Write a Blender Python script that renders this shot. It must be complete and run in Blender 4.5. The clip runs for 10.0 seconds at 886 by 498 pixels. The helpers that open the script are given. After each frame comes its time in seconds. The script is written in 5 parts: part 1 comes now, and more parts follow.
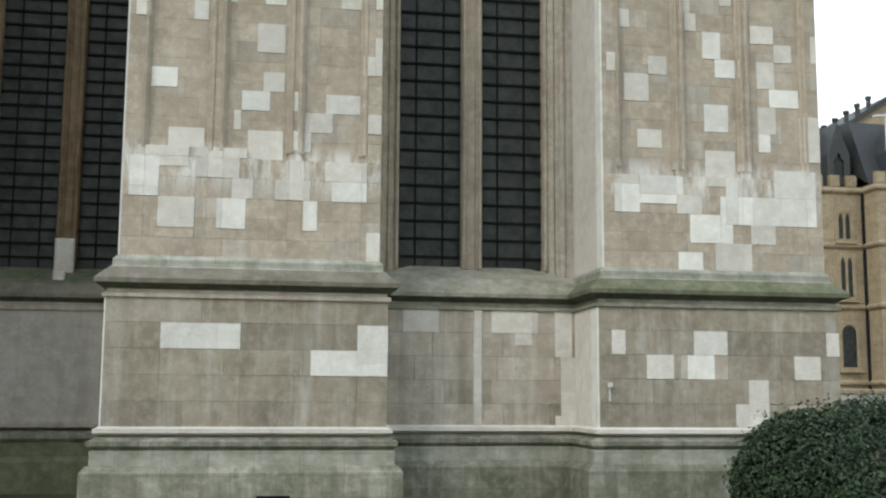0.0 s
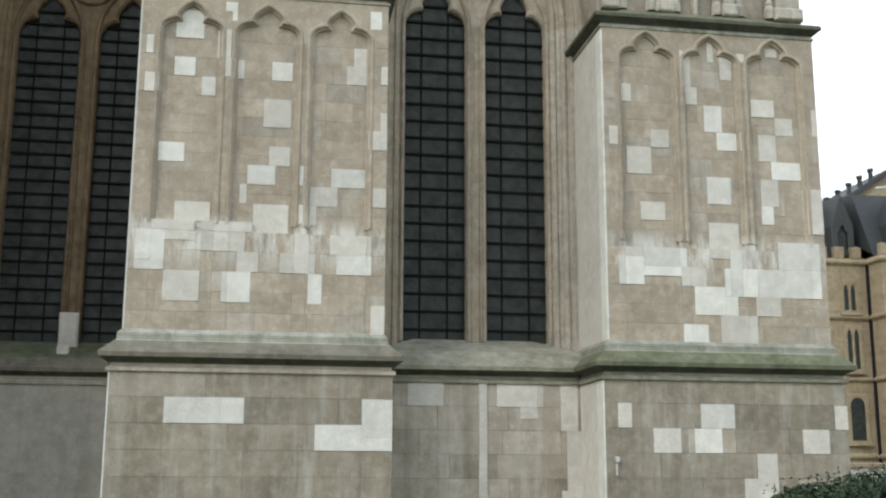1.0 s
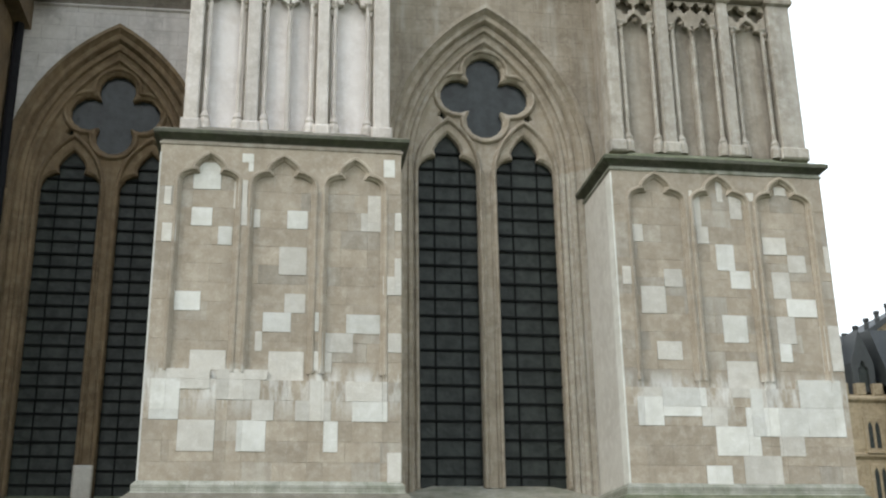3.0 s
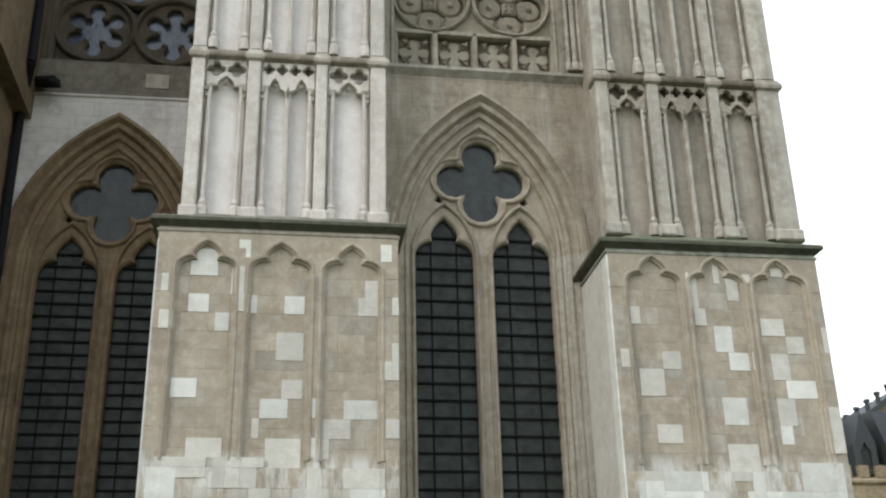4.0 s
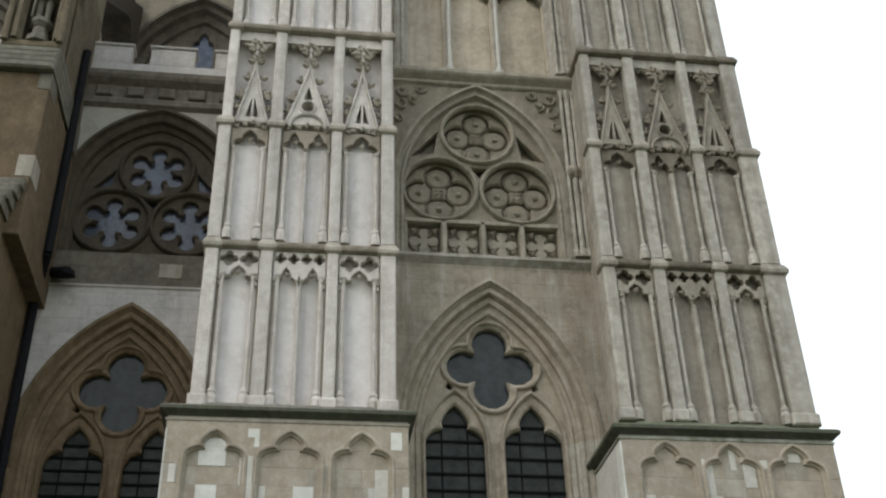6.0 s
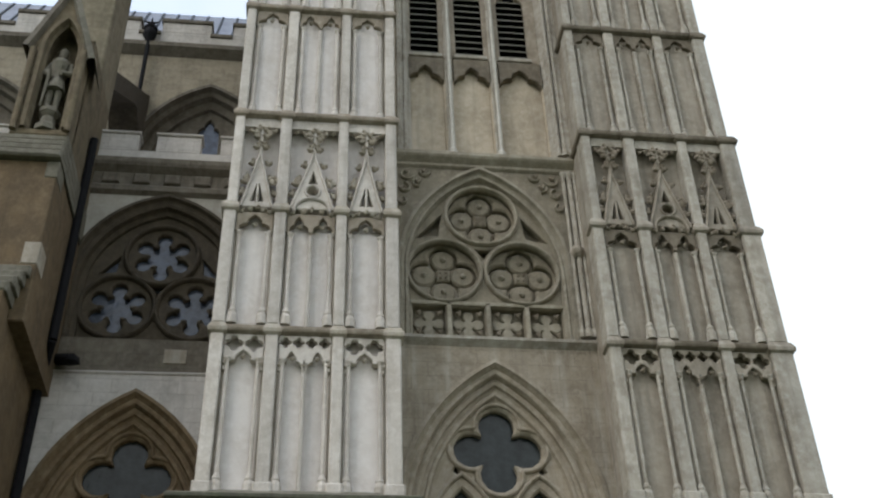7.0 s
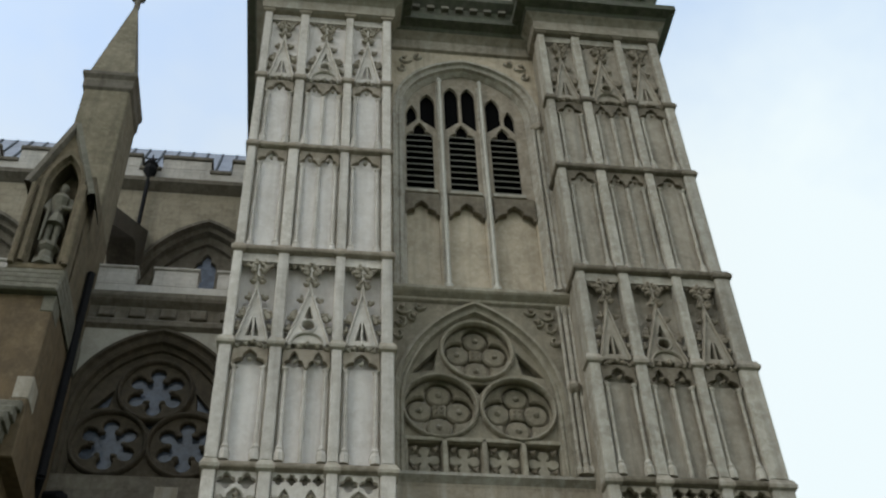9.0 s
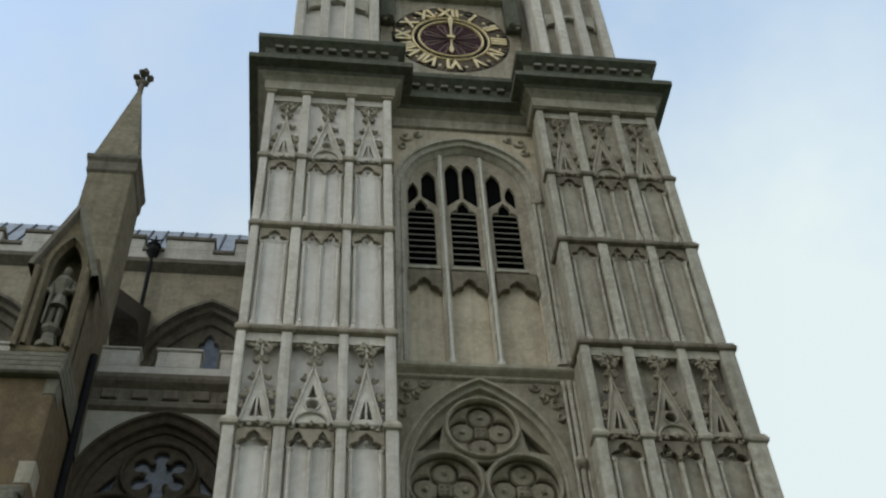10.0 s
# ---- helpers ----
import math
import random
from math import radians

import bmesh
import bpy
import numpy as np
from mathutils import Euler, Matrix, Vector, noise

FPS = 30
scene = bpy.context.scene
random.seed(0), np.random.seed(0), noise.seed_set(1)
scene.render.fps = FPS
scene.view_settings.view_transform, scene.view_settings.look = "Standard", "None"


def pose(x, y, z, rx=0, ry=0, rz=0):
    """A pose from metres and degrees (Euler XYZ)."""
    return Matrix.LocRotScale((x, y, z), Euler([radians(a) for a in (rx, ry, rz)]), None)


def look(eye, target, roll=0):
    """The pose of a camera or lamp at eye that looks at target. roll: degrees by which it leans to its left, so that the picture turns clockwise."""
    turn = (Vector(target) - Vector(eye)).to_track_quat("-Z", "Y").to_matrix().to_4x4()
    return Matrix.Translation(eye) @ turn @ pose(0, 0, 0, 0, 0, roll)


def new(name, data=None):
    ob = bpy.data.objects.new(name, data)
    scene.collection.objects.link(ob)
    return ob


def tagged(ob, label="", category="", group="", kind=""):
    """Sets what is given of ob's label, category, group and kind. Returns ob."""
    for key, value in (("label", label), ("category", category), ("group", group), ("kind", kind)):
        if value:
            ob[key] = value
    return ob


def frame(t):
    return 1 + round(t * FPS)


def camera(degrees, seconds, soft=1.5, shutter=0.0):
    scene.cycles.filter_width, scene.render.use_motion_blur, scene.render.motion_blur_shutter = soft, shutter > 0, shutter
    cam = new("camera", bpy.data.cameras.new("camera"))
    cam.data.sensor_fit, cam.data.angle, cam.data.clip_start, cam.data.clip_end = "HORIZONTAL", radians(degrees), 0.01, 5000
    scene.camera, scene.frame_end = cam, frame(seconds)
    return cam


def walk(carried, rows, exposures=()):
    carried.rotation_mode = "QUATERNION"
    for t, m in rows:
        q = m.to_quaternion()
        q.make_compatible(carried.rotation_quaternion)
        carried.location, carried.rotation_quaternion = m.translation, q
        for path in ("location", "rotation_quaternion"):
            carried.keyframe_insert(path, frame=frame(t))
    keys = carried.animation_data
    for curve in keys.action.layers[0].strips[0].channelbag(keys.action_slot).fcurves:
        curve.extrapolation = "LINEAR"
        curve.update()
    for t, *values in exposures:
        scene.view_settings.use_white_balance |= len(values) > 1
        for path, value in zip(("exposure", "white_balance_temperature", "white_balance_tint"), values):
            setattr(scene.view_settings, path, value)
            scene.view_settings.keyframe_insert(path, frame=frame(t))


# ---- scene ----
EYE = 1.75
cam = camera(43.44, 10.0, soft=2.2)
# seconds, pitch, yaw, roll of a camera held on one spot and tilted up
ROWS = [
    (0.0, 7.54, -9.47, -0.36),
    (0.5, 9.24, -9.15, -0.24),
    (1.0, 11.29, -9.21, -0.22),
    (1.5, 13.26, -8.93, 0.07),
    (2.0, 15.28, -8.87, -0.01),
    (2.5, 16.74, -8.24, 0.43),
    (4.0, 23.02, -8.13, 1.22),
    (4.5, 24.87, -7.70, 1.48),
    (5.0, 27.96, -7.52, 1.40),
    (6.5, 34.66, -7.42, 1.53),
    (7.0, 36.85, -6.83, 1.87),
    (7.5, 38.37, -6.59, 1.92),
    (8.0, 40.16, -6.53, 2.37),
    (8.5, 41.89, -6.62, 2.41),
    (9.0, 43.76, -7.04, 1.95),
    (9.5, 45.93, -6.87, 2.09),
    (10.0, 47.71, -6.26, 2.51),
]
walk(cam, [(t, pose(0, 0, EYE, 90 + pitch, roll, yaw)) for t, pitch, yaw, roll in ROWS],
     [(0.0, -0.08, 6500, 10), (2.5, -0.03, 6500, 10), (4.5, -0.10, 6500, 10), (6.5, -0.48, 6500, 10), (8.0, -0.62, 6500, 10), (8.5, -0.72, 6500, 8), (10.0, -0.98, 6500, 3)])

SKY_GAIN, CLOUD, SKY_LEVEL, SUN_LEVEL = 0.50, (0.935, 0.98, 0.995), 1.55, 1.5

from mathutils.geometry import delaunay_2d_cdt

# ---- sky and sun ----
world = bpy.data.worlds.new("sky")
scene.world = world
world.use_nodes = True
wt = world.node_tree
bg = wt.nodes["Background"]
SKY = wt.nodes.new("ShaderNodeTexSky")
SKY.sky_type, SKY.sun_disc = "NISHITA", False
SKY.sun_elevation, SKY.sun_rotation = radians(38), radians(250)
tc = wt.nodes.new("ShaderNodeTexCoord")
cloud = wt.nodes.new("ShaderNodeTexNoise")
cloud.inputs["Scale"].default_value, cloud.inputs["Detail"].default_value, cloud.inputs["Roughness"].default_value = 1.6, 6, 0.55
ramp = wt.nodes.new("ShaderNodeValToRGB")
ramp.color_ramp.elements[0].position, ramp.color_ramp.elements[1].position = 0.22, 0.66
mixs = wt.nodes.new("ShaderNodeMix")
mixs.data_type = "RGBA"
gain = wt.nodes.new("ShaderNodeVectorMath")
gain.operation = "SCALE"
gain.inputs["Scale"].default_value = SKY_GAIN
sep = wt.nodes.new("ShaderNodeSeparateXYZ")
low = wt.nodes.new("ShaderNodeMapRange")
low.inputs["From Min"].default_value, low.inputs["From Max"].default_value = 0.25, 0.85
low.inputs["To Min"].default_value, low.inputs["To Max"].default_value = 1.0, -0.12
add = wt.nodes.new("ShaderNodeMath")
add.operation, add.use_clamp = "ADD", True
L = wt.links.new
L(tc.outputs["Generated"], cloud.inputs["Vector"])
L(cloud.outputs["Fac"], ramp.inputs["Fac"])
L(tc.outputs["Generated"], sep.inputs[0])
L(sep.outputs["Z"], low.inputs["Value"])
side = wt.nodes.new("ShaderNodeMapRange")
side.inputs["From Min"].default_value, side.inputs["From Max"].default_value = -0.1, 0.4
side.inputs["To Min"].default_value, side.inputs["To Max"].default_value = 0.0, 1.0
east = wt.nodes.new("ShaderNodeMath")
east.operation = "ADD"
L(sep.outputs["X"], side.inputs["Value"])
L(ramp.outputs["Color"], east.inputs[0])
thin = wt.nodes.new("ShaderNodeMath")
thin.operation = "MULTIPLY"
thin.inputs[1].default_value = 0.14
L(side.outputs["Result"], thin.inputs[0])
L(thin.outputs[0], east.inputs[1])
bright = wt.nodes.new("ShaderNodeMix")
bright.data_type = "RGBA"
bright.inputs["A"].default_value, bright.inputs["B"].default_value = (*CLOUD, 1), (1.02, 1.11, 1.17, 1)
L(side.outputs["Result"], bright.inputs["Factor"])
L(east.outputs[0], add.inputs[0])
L(low.outputs["Result"], add.inputs[1])
L(SKY.outputs["Color"], gain.inputs[0])
L(add.outputs[0], mixs.inputs["Factor"])
L(gain.outputs[0], mixs.inputs["A"])
L(bright.outputs["Result"], mixs.inputs["B"])
L(mixs.outputs["Result"], bg.inputs["Color"])
bg.inputs["Strength"].default_value = SKY_LEVEL

sun = new("sun", bpy.data.lights.new("sun", "SUN"))
sun.data.energy, sun.data.angle, sun.data.color = SUN_LEVEL, radians(25), (1.0, 0.96, 0.9)
sun.matrix_world = look((-14, -12, 16), (0, 0, 0))


# ---- materials ----
def nodes(name):
    m = bpy.data.materials.new(name)
    m.use_nodes = True
    return m, m.node_tree, m.node_tree.nodes["Principled BSDF"]


def mix(nt, fac, a, b, mode="MIX"):
    n = nt.nodes.new("ShaderNodeMix")
    n.data_type, n.blend_type = "RGBA", mode
    for socket, value in (("Factor", fac), ("A", a), ("B", b)):
        if isinstance(value, (int, float)):
            n.inputs[socket].default_value = value
        elif isinstance(value, tuple):
            n.inputs[socket].default_value = (*value, 1)
        else:
            nt.links.new(value, n.inputs[socket])
    return n.outputs["Result"]


def noise_tex(nt, scale, detail=4, rough=0.6, stretch=(1, 1, 1), lo=0.35, hi=0.65, offset=0.0):
    geo = nt.nodes.new("ShaderNodeNewGeometry")
    mp = nt.nodes.new("ShaderNodeMapping")
    mp.inputs["Scale"].default_value = stretch
    mp.inputs["Location"].default_value = (offset, offset, offset)
    n = nt.nodes.new("ShaderNodeTexNoise")
    n.inputs["Scale"].default_value, n.inputs["Detail"].default_value, n.inputs["Roughness"].default_value = scale, detail, rough
    r = nt.nodes.new("ShaderNodeMapRange")
    r.inputs["From Min"].default_value, r.inputs["From Max"].default_value = lo, hi
    nt.links.new(geo.outputs["Position"], mp.inputs["Vector"])
    nt.links.new(mp.outputs["Vector"], n.inputs["Vector"])
    nt.links.new(n.outputs["Fac"], r.inputs["Value"])
    return r.outputs["Result"]


def stone(name, base, dark, light, rough=0.9, blocks=0.0, streak=0.35, moss=0.0, vary=0.25, bump=0.35, lime=0.0, scar=None):
    """Limestone: grain, stains, downward streaks, faint ashlar blocks, some moss."""
    m, nt, p = nodes(name)
    col = mix(nt, noise_tex(nt, 1.3, 5, 0.62), base, dark)
    col = mix(nt, noise_tex(nt, 5.0, 5, 0.7, lo=0.45, hi=0.8, offset=7), col, light)
    fine = noise_tex(nt, 45, 3, 0.7, lo=0.3, hi=0.7)
    col = mix(nt, 0.11, col, fine, "OVERLAY")
    if streak:
        st = noise_tex(nt, 1.0, 4, 0.6, stretch=(3.2, 3.2, 0.22), lo=0.5, hi=0.75, offset=3)
        mul = nt.nodes.new("ShaderNodeMath")
        mul.operation = "MULTIPLY"
        mul.inputs[1].default_value = streak
        nt.links.new(st, mul.inputs[0])
        col = mix(nt, mul.outputs[0], col, tuple(0.45 * c for c in dark))
    if lime:
        runs = noise_tex(nt, 1.0, 5, 0.65, stretch=(2.6, 2.6, 0.3), lo=0.5, hi=0.72, offset=21)
        mul = nt.nodes.new("ShaderNodeMath")
        mul.operation = "MULTIPLY"
        mul.inputs[1].default_value = lime
        nt.links.new(runs, mul.inputs[0])
        col = mix(nt, mul.outputs[0], col, (0.58, 0.565, 0.50))
    if scar:
        # a ragged band of limewash left where something was pulled away
        geo = nt.nodes.new("ShaderNodeNewGeometry")
        sp = nt.nodes.new("ShaderNodeSeparateXYZ")
        nt.links.new(geo.outputs["Position"], sp.inputs[0])
        band = noise_tex(nt, 1.0, 6, 0.7, stretch=(3.4, 3.4, 0.9), lo=0.44, hi=0.6, offset=33)
        for edge, soft in ((scar[0], 0.5), (scar[1], -0.25)):
            ramp_z = nt.nodes.new("ShaderNodeMapRange")
            ramp_z.inputs["From Min"].default_value, ramp_z.inputs["From Max"].default_value = edge, edge + soft
            times = nt.nodes.new("ShaderNodeMath")
            times.operation = "MULTIPLY"
            nt.links.new(sp.outputs["Z"], ramp_z.inputs["Value"])
            nt.links.new(ramp_z.outputs["Result"], times.inputs[0])
            nt.links.new(band, times.inputs[1])
            band = times.outputs[0]
        col = mix(nt, band, col, (0.60, 0.585, 0.53))
    info = nt.nodes.new("ShaderNodeObjectInfo")
    rr = nt.nodes.new("ShaderNodeMapRange")
    rr.inputs["To Min"].default_value, rr.inputs["To Max"].default_value = 1 - vary, 1 + 0.6 * vary
    nt.links.new(info.outputs["Random"], rr.inputs["Value"])
    tone = nt.nodes.new("ShaderNodeVectorMath")
    tone.operation = "SCALE"
    nt.links.new(col, tone.inputs[0])
    nt.links.new(rr.outputs["Result"], tone.inputs["Scale"])
    col = tone.outputs[0]
    height = fine
    if blocks:
        geo = nt.nodes.new("ShaderNodeNewGeometry")
        sp = nt.nodes.new("ShaderNodeSeparateXYZ")
        cb = nt.nodes.new("ShaderNodeCombineXYZ")
        br = nt.nodes.new("ShaderNodeTexBrick")
        br.inputs["Scale"].default_value = 1.0
        br.inputs["Brick Width"].default_value, br.inputs["Row Height"].default_value = 0.78, 0.37
        br.inputs["Mortar Size"].default_value, br.inputs["Mortar Smooth"].default_value = 0.006, 0.6
        br.inputs["Color1"].default_value, br.inputs["Color2"].default_value = (1, 1, 1, 1), (1 - blocks, 1 - blocks, 1 - blocks, 1)
        br.inputs["Mortar"].default_value = (0.6, 0.58, 0.55, 1)
        nt.links.new(geo.outputs["Position"], sp.inputs[0])
        nt.links.new(sp.outputs["X"], cb.inputs["X"])
        nt.links.new(sp.outputs["Z"], cb.inputs["Y"])
        nt.links.new(cb.outputs[0], br.inputs["Vector"])
        col = mix(nt, 1.0, col, br.outputs["Color"], "MULTIPLY")
    if moss:
        g = noise_tex(nt, 2.2, 6, 0.7, stretch=(1, 1, 2.0), lo=0.42, hi=0.62, offset=11)
        mul = nt.nodes.new("ShaderNodeMath")
        mul.operation = "MULTIPLY"
        mul.inputs[1].default_value = moss
        nt.links.new(g, mul.inputs[0])
        col = mix(nt, mul.outputs[0], col, (0.068, 0.092, 0.038))
    nt.links.new(col, p.inputs["Base Color"])
    b = nt.nodes.new("ShaderNodeBump")
    b.inputs["Strength"].default_value, b.inputs["Distance"].default_value = bump, 0.02
    nt.links.new(height, b.inputs["Height"])
    nt.links.new(b.outputs["Normal"], p.inputs["Normal"])
    p.inputs["Roughness"].default_value = rough
    return m


def plain(name, colour, rough=0.6, metal=0.0, vary=0.15, scale=8.0, spec=0.5):
    m, nt, p = nodes(name)
    col = mix(nt, noise_tex(nt, scale), colour, tuple(c * (1 - 2 * vary) for c in colour))
    nt.links.new(col, p.inputs["Base Color"])
    p.inputs["Roughness"].default_value, p.inputs["Metallic"].default_value = rough, metal
    p.inputs["Specular IOR Level"].default_value = spec
    return m


OLD = stone("weathered_limestone", (0.395, 0.338, 0.257), (0.31, 0.26, 0.192), (0.475, 0.422, 0.338), vary=0.12, streak=0.2, scar=(5.25, 6.35))
LOWER = stone("lower_block_limestone", (0.282, 0.25, 0.188), (0.195, 0.169, 0.122), (0.365, 0.33, 0.26), vary=0.16, streak=0.4, lime=0.4)
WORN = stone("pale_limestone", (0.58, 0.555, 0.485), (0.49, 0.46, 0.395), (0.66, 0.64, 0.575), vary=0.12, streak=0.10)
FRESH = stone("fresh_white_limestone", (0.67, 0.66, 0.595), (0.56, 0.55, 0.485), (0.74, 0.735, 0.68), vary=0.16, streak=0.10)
GREY = stone("grey_ashlar", (0.385, 0.34, 0.27), (0.285, 0.248, 0.19), (0.46, 0.42, 0.35), vary=0.13, streak=0.4, lime=0.4, scar=(5.25, 6.35))
CLEAN = stone("cleaned_portland_stone", (0.73, 0.685, 0.64), (0.61, 0.56, 0.51), (0.79, 0.75, 0.71), vary=0.05, streak=0.28)
CLEAN_TRIM = stone("cleaned_stone_trim", (0.60, 0.555, 0.495), (0.45, 0.405, 0.345), (0.69, 0.65, 0.595), vary=0.16, streak=0.45)
TAN = stone("tan_tower_stone", (0.35, 0.305, 0.24), (0.235, 0.202, 0.155), (0.42, 0.375, 0.302), vary=0.08, streak=0.65, lime=0.22)
TAN_TRIM = stone("tan_tower_trim", (0.445, 0.405, 0.335), (0.285, 0.252, 0.198), (0.56, 0.53, 0.465), vary=0.14, streak=0.45, lime=0.4)
WALL = stone("tower_wall_stone", (0.335, 0.285, 0.212), (0.235, 0.196, 0.142), (0.41, 0.36, 0.285), vary=0.05, blocks=0.05, streak=0.5, lime=0.4)
JAMB = stone("moulded_jamb_stone", (0.335, 0.285, 0.212), (0.235, 0.197, 0.142), (0.43, 0.38, 0.305), vary=0.08, streak=0.4, lime=0.2)
ROSE = stone("sooty_tracery_stone", (0.275, 0.238, 0.172), (0.18, 0.153, 0.108), (0.345, 0.305, 0.235), vary=0.08, streak=0.45)
ROSE_TRIM = stone("sooty_tracery_trim", (0.325, 0.29, 0.22), (0.215, 0.187, 0.138), (0.41, 0.375, 0.30), vary=0.12, streak=0.4)
MOSSY = stone("mossy_string_stone", (0.30, 0.285, 0.225), (0.20, 0.19, 0.14), (0.38, 0.365, 0.30), vary=0.08, moss=0.42, streak=0.25)
PLINTH = stone("damp_plinth_stone", (0.215, 0.21, 0.16), (0.115, 0.118, 0.08), (0.35, 0.335, 0.27), vary=0.12, moss=0.4, streak=0.5, lime=0.4, blocks=0.14)
# sooty stone of the cornices; also painted shade in the string's hollow
SOOT_SHADE = stone("soot_and_shade_stone", (0.095, 0.092, 0.068), (0.055, 0.054, 0.038), (0.145, 0.14, 0.105), vary=0.06, streak=0.35, moss=0.35)
OCHRE = stone("ochre_aisle_stone", (0.205, 0.145, 0.08), (0.13, 0.09, 0.048), (0.26, 0.20, 0.122), vary=0.10, streak=0.45)
AISLE = stone("pale_aisle_stone", (0.56, 0.53, 0.485), (0.42, 0.39, 0.35), (0.62, 0.595, 0.55), vary=0.05, blocks=0.06, streak=0.35)
# weathered brown stone; also painted shade in the plinth's groove
BROWNED = stone("brown_weathered_shade_stone", (0.175, 0.16, 0.122), (0.115, 0.104, 0.077), (0.24, 0.222, 0.178), vary=0.05, streak=0.3, moss=0.12)
MOSS_SLOPE = stone("moss_grown_stone", (0.15, 0.155, 0.095), (0.085, 0.092, 0.05), (0.23, 0.23, 0.155), vary=0.05, streak=0.3, moss=0.5)
SMOOTH = stone("smooth_grey_wall", (0.42, 0.395, 0.335), (0.33, 0.308, 0.255), (0.48, 0.455, 0.40), vary=0.03, streak=0.25)
DAMP = stone("damp_green_tinged_stone", (0.345, 0.34, 0.28), (0.235, 0.24, 0.185), (0.42, 0.415, 0.355), vary=0.08, streak=0.5, moss=0.3, lime=0.4, blocks=0.1)
AGED_WALL = stone("stained_aisle_stone", (0.305, 0.265, 0.192), (0.205, 0.175, 0.124), (0.37, 0.33, 0.255), vary=0.05, blocks=0.08, streak=0.45)
DUSKY = stone("dusky_aisle_stone", (0.165, 0.145, 0.11), (0.11, 0.093, 0.068), (0.22, 0.195, 0.16), vary=0.05, blocks=0.1, streak=0.5)
NICHE = stone("brown_niche_stone", (0.16, 0.122, 0.072), (0.098, 0.075, 0.045), (0.225, 0.18, 0.118), vary=0.12, streak=0.5, moss=0.15)
# paler than JAMB, with pale runs; for the right upright only
PALE_JAMB = stone("pale_right_jamb_stone", (0.41, 0.372, 0.30), (0.29, 0.256, 0.20), (0.52, 0.485, 0.41), vary=0.08, streak=0.45, lime=0.5)
PIER = stone("brown_pier_stone", (0.15, 0.103, 0.052), (0.092, 0.064, 0.034), (0.20, 0.146, 0.083), vary=0.10, streak=0.45)
PIER_TOP = stone("olive_brown_pinnacle_stone", (0.235, 0.20, 0.135), (0.15, 0.125, 0.08), (0.31, 0.27, 0.19), vary=0.12, streak=0.5, moss=0.12)
SANCT = stone("honey_stone", (0.37, 0.295, 0.185), (0.27, 0.21, 0.125), (0.45, 0.375, 0.255), vary=0.05, blocks=0.15, streak=0.3)
UMBER = stone("dark_brown_aisle_stone", (0.072, 0.057, 0.037), (0.045, 0.035, 0.022), (0.105, 0.085, 0.058), vary=0.08, streak=0.3)
CARVED = stone("carved_head_stone", (0.32, 0.27, 0.205), (0.22, 0.183, 0.135), (0.42, 0.37, 0.30), vary=0.12, streak=0.4)
BELFRY = stone("warm_belfry_stone", (0.53, 0.45, 0.335), (0.39, 0.325, 0.235), (0.60, 0.53, 0.42), vary=0.06, streak=0.45)
# dark for soot and for the shade of deep carving, both in the colour
CARVED_TAN = stone("carved_soot_and_shade_stone", (0.19, 0.157, 0.112), (0.12, 0.098, 0.068), (0.26, 0.225, 0.17), vary=0.12, streak=0.4)
IRON = plain("black_iron", (0.012, 0.013, 0.013), 0.85, spec=0.08)
PIPE = plain("lead_pipe", (0.014, 0.014, 0.016), 0.85, spec=0.15)
SLATE = plain("slate_roof", (0.034, 0.038, 0.036), 0.6, scale=3)
LEAD = plain("lead_roof", (0.30, 0.31, 0.34), 0.45, scale=2)
GOLD = plain("gilding", (0.80, 0.63, 0.34), 0.4, metal=0.25, scale=6)
DULL_GOLD = plain("tarnished_gilding", (0.22, 0.15, 0.12), 0.6, metal=0.2)
BRONZE = plain("brown_openwork", (0.125, 0.098, 0.07), 0.75, spec=0.2, scale=5)
DIAL = plain("maroon_dial", (0.05, 0.018, 0.02), 0.7, spec=0.2)
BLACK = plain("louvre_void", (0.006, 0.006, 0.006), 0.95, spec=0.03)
SLAT = plain("weathered_slat", (0.19, 0.18, 0.145), 0.8)
CREAM = plain("cream_paint", (0.6, 0.6, 0.57), 0.5)


def glass(name, colour, rough, spec=0.5):
    m, nt, p = nodes(name)
    col = mix(nt, noise_tex(nt, 3.0, 3, 0.6), colour, tuple(0.5 * c for c in colour))
    nt.links.new(col, p.inputs["Base Color"])
    p.inputs["Roughness"].default_value = rough
    p.inputs["Specular IOR Level"].default_value = spec
    b = nt.nodes.new("ShaderNodeBump")
    b.inputs["Strength"].default_value, b.inputs["Distance"].default_value = 0.25, 0.02
    nt.links.new(noise_tex(nt, 7.0, 2, 0.5), b.inputs["Height"])
    nt.links.new(b.outputs["Normal"], p.inputs["Normal"])
    return m


GLASS = glass("leaded_glass", (0.036, 0.043, 0.037), 0.3, 0.16)
GLASS_UP = glass("upper_glass", (0.03, 0.037, 0.037), 0.2, 0.32)


# ---- mesh helpers ----
def link(name, me, material, parent=None, label=""):
    ob = new(name, me)
    if material and not me.materials:
        me.materials.append(material)
    if parent:
        ob.parent = parent
    return tagged(ob, label)


def part(name, bm, material, parent=None, label=""):
    me = bpy.data.meshes.new(name)
    bmesh.ops.recalc_face_normals(bm, faces=bm.faces)
    bm.to_mesh(me)
    bm.free()
    return link(name, me, material, parent, label)


def thing(name, label, category, group="", kind="", at=(0, 0, 0)):
    ob = new(name)
    ob.location = at
    return tagged(ob, label, category, group, kind)


